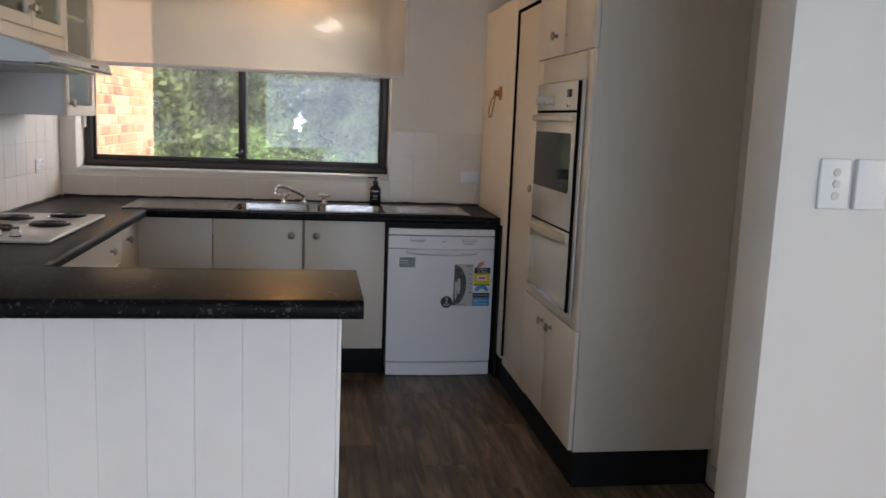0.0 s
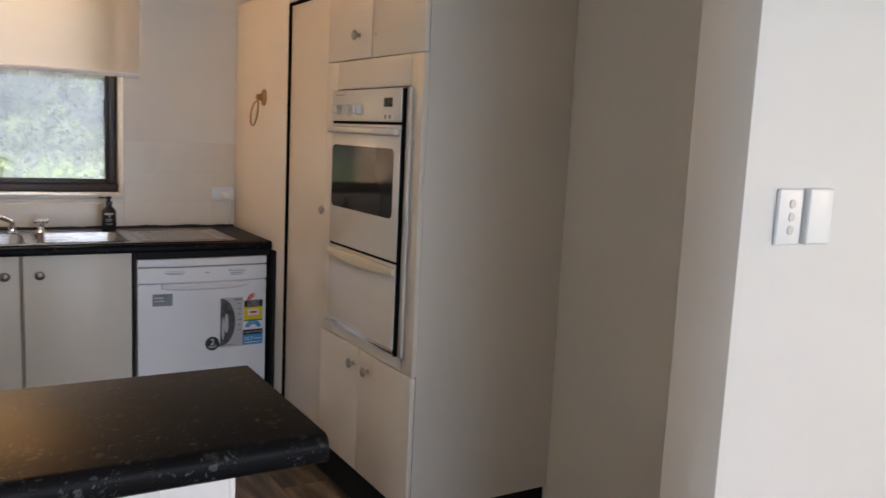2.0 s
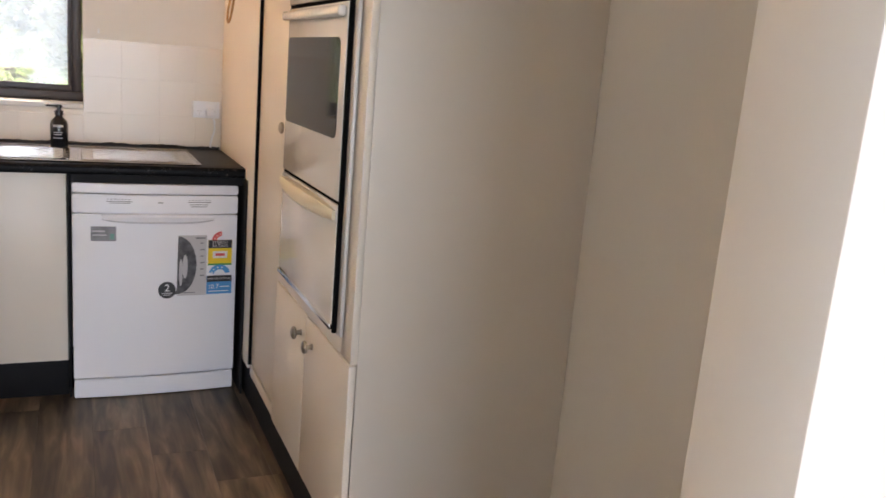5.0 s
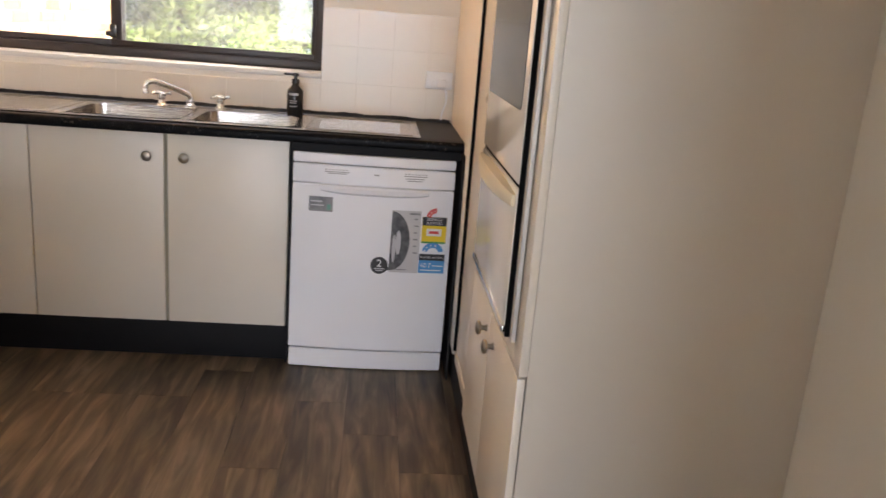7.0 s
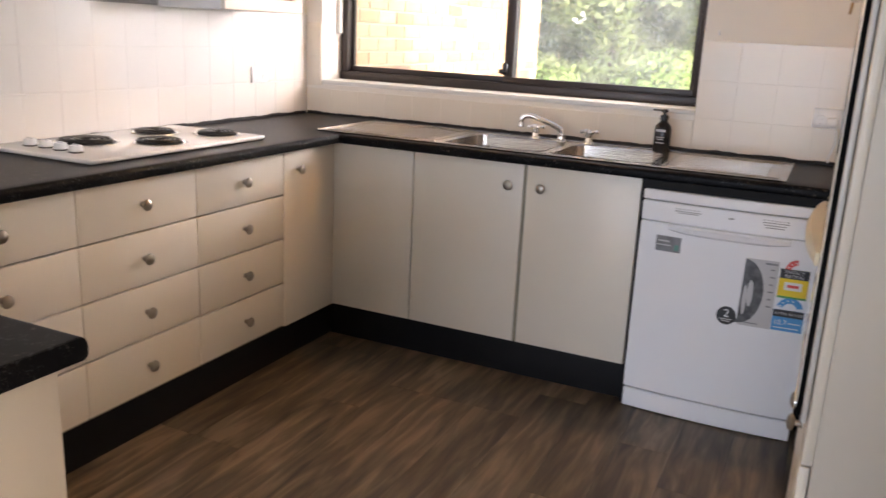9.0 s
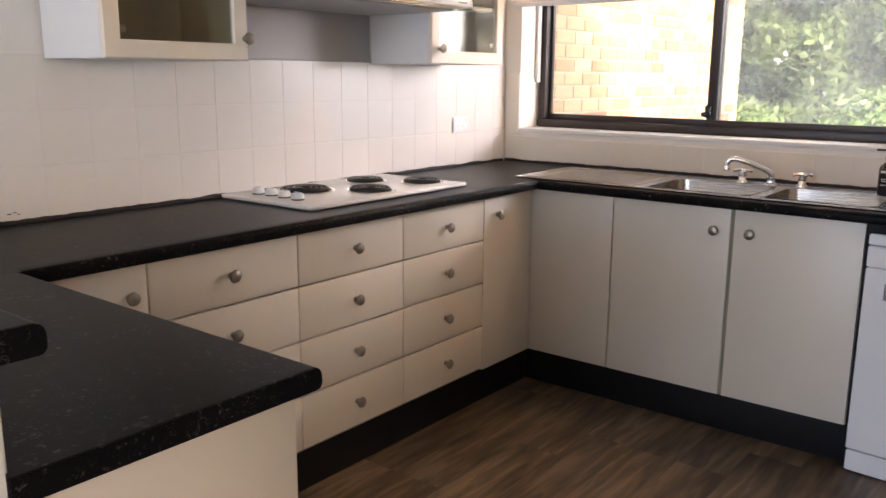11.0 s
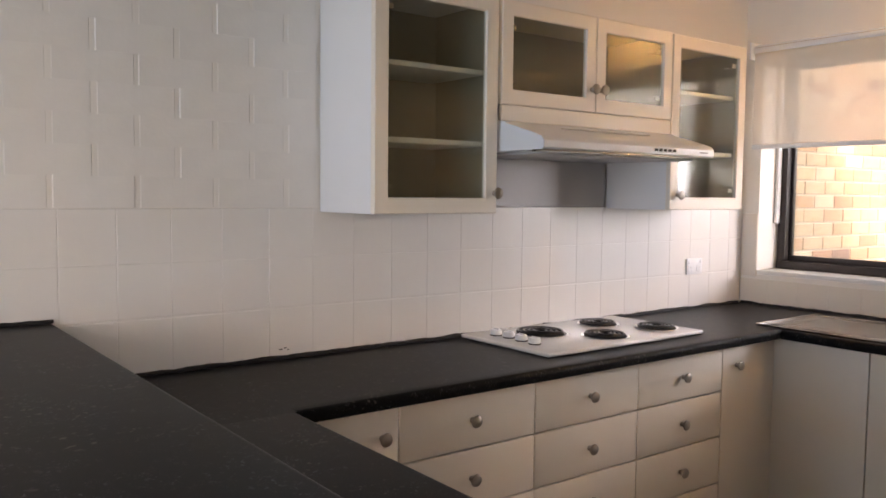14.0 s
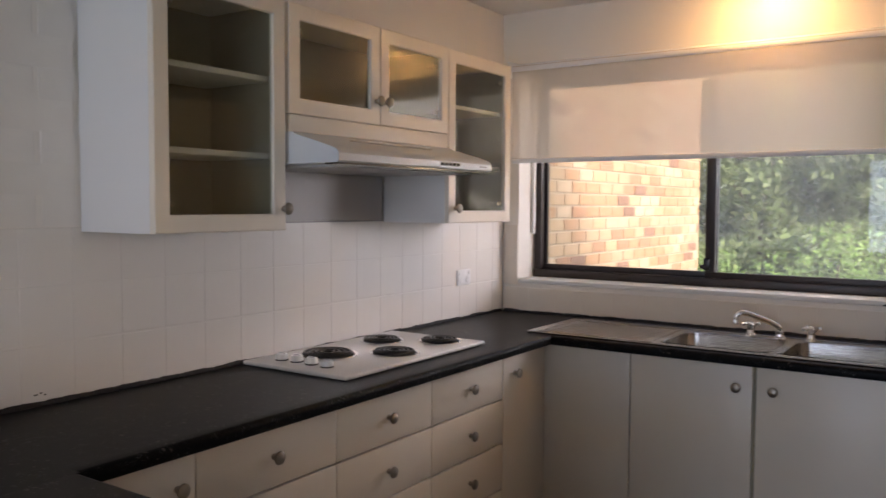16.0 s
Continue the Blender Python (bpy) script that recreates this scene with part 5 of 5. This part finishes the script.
# Sunlit shrubs get their brightness from the lighter leaf colour.
for i, (sx, sy, sr, sh, mt) in enumerate(((-3.4, 13.0, 1.5, 2.8, LEAF_LIGHT), (-1.5, 12.4, 1.4, 2.7, LEAF_LIGHT), (0.2, 12.8, 1.4, 2.75, LEAF_LIGHT), (1.9, 12.2, 1.4, 2.6, LEAF_LIGHT), (3.7, 12.6, 1.4, 2.9, LEAF_MID), (-5.6, 13.4, 1.4, 2.3, LEAF_LIGHT), (5.6, 13.2, 1.4, 2.4, LEAF_MID))):
    shrub(sx, sy, sr, sh * 0.79, 60 + i, mt, "light green garden shrub, sunlit tone put into its leaves" if mt is LEAF_LIGHT else "mid-green garden shrub, darker tone put into its leaves")

# ---- house next door, seen in the cabinet glass ----
house = thing("house", (15.0, 24.0, GROUND), "brown brick house with white barge boards, dark tiled roof", "house")
PITCH, HZ0 = 0.43, 3.02
gable = [(11.1, GROUND), (18.9, GROUND), (18.9, HZ0 - 3.9 * PITCH), (15.0, HZ0), (11.1, HZ0 - 3.9 * PITCH)]
part("wall", prism(bmesh.new(), gable, 1, 24.0, 33.0), MORTAR_BROWN, house, "brown brick gable wall")
for side in (-1, 1):
    ex = 15.0 + side * 4.4
    slope = [(15.0, HZ0 + 0.04), (ex, HZ0 + 0.04 - 4.4 * PITCH), (ex, HZ0 + 0.36 - 4.4 * PITCH), (15.0, HZ0 + 0.36)]
    part("roof", prism(bmesh.new(), slope, 1, 23.5, 33.4), ROOF_TILE, house, "dark grey tiled roof")
    barge = [(15.0, HZ0 + 0.035), (ex, HZ0 + 0.035 - 4.4 * PITCH), (ex, HZ0 - 0.42 - 4.4 * PITCH), (15.0, HZ0 - 0.42)]
    part("barge_board", prism(bmesh.new(), barge, 1, 23.55, 23.6), UPPER, house, "white barge board")
part("window_frame", solid((13.6, 23.95, 0.0), (15.6, 23.998, 1.2), 0.01), FRAME, house)

# ---- pieces of floor, walls ----


def piece(name, mesh, at, parent, turn=0.0):
    ob = new(name, mesh)
    ob.parent = parent
    ob.location = at
    if turn:
        ob.rotation_euler = (0, 0, turn)
    return ob


def piece_mesh(name, size, bevel, mat, axis=None):
    """A chamfered block, its corner at the origin."""
    me = mesh_of(name, solid((0, 0, 0), size, bevel, 1), mat, (0, 0, 0))
    return me


# planks run from the window towards the living room
rng = random.Random(4)
PW = 0.18
cached = {}
xi = 0
x = 0.50 - 3 * PW
while x < 5.58:
    w = min(PW, 5.59 - x)
    inside = 0.49 < x < 3.07
    if inside:
        w = min(w, 3.078 - x) if x + PW > 3.0 and x < 3.078 else w
    y = 1.55 - rng.choice((0.0, 0.23, 0.46, 0.69)) - 0.92 * 6
    far = 4.74 if inside else 1.88
    while y < far - 0.02:
        yb = min(y + 0.92, far)
        y = max(y, -4.15)
        key = (round(w, 3), round(yb - y, 3))
        if key not in cached:
            cached[key] = piece_mesh("plank", (key[0] - 0.0007, key[1] - 0.0009, 0.003), 0.0004, VINYL)
        if yb - y > 0.03:
            piece("plank", cached[key], (x, y, -0.003), floor)
        y = yb
    x += w

# wall tiles beside the hob
part("grout", solid((-0.0018, 1.50, 0.90), (0.0074, 5.23, 1.389)), TILE, wall_west)
tile = piece_mesh("tile", (0.007, 0.1513, 0.1558), 0.0009, TILE)
tile_low = piece_mesh("tile", (0.007, 0.1515, 0.150), 0.0009, TILE)
y = 2.366 - 0.153 * 5
while y < 5.22:
    w = 5.23 - y
    short = w < 0.15
    for r, z in enumerate((1.236, 1.0795, 0.9235)):
        me = tile_low if r == 2 else tile
        if short:
            me = piece_mesh("tile", (0.007, w, 0.1548 if r < 2 else 0.150), 0.0016, TILE)
        piece("tile", me, (0.0015, y + 0.0008, z), wall_west)
    y += 0.153

for cy, cz, w in ((2.705, 0.941, 0.012), (2.722, 0.944, 0.009), (2.734, 0.938, 0.007)):
    part("paint_chip", solid((0.0083, cy, cz), (0.0088, cy + w, cz + 0.003)), SEAL, wall_west)
# painted brickwork above the tiles
brick_block = prism(bmesh.new(), [(0, 0.0008), (0.0095, 0.0008), (0.014, 0.0055), (0.0142, 0.217), (0.0095, 0.2215), (0, 0.2215)], 2, 0, 0.0855)
brick = mesh_of("brick", brick_block, BRICK_PAINT, (0, 0, 0))
for c in range(12):
    z = 1.3965 + c * 0.0855
    y = 0.9 + (0.115 if c % 2 else 0.0)
    while y < 2.98:
        piece("brick", brick, (-0.0144 + rng.uniform(-0.0012, 0.0012), y + rng.uniform(-0.002, 0.002), z), wall_west)
        y += 0.23

# tiles round the window
for xa, xb, rows in ((1.926, 2.498, ((0.9185, 1.051), (1.0525, 1.204), (1.2055, 1.359))), (0.01, 1.925, ((0.9185, 1.039),)), (0.01, 0.094, ((1.0525, 1.204), (1.2055, 1.359)))):
    part("grout", solid((xa, NORTH - 0.0073, rows[0][0]), (xb, NORTH - 0.0005, rows[-1][1] - 0.002)), TILE_CREAM, wall_north)
    x = xa
    while x < xb - 0.02:
        w = min(0.1505, xb - x)
        for za, zb in rows:
            me = piece_mesh("tile", (w - 0.001, 0.007, zb - za - 0.001), 0.0008, TILE_CREAM)
            piece("tile", me, (x, NORTH - 0.0085, za), wall_north)
        x += 0.152

# face bricks of the wing
clay = piece_mesh("brick", (0.05, 0.226, 0.075), 0.003, CLAY)
for c in range(22):
    z = 0.86 + c * 0.086
    y = WY0 + 0.004 - (0.118 if c % 2 else 0)
    while y < WY1 - 0.02:
        w = min(0.226, WY1 - y)
        lo = max(y, WY0)
        if lo == y and w == 0.226:
            me = clay
        else:
            me = piece_mesh("brick", (0.05, max(0.03, y + w - lo), 0.075), 0.003, CLAY)
        piece("brick", me, (WINGX - 0.05 + rng.uniform(-0.002, 0.002), lo, z), wing)
        y += 0.236
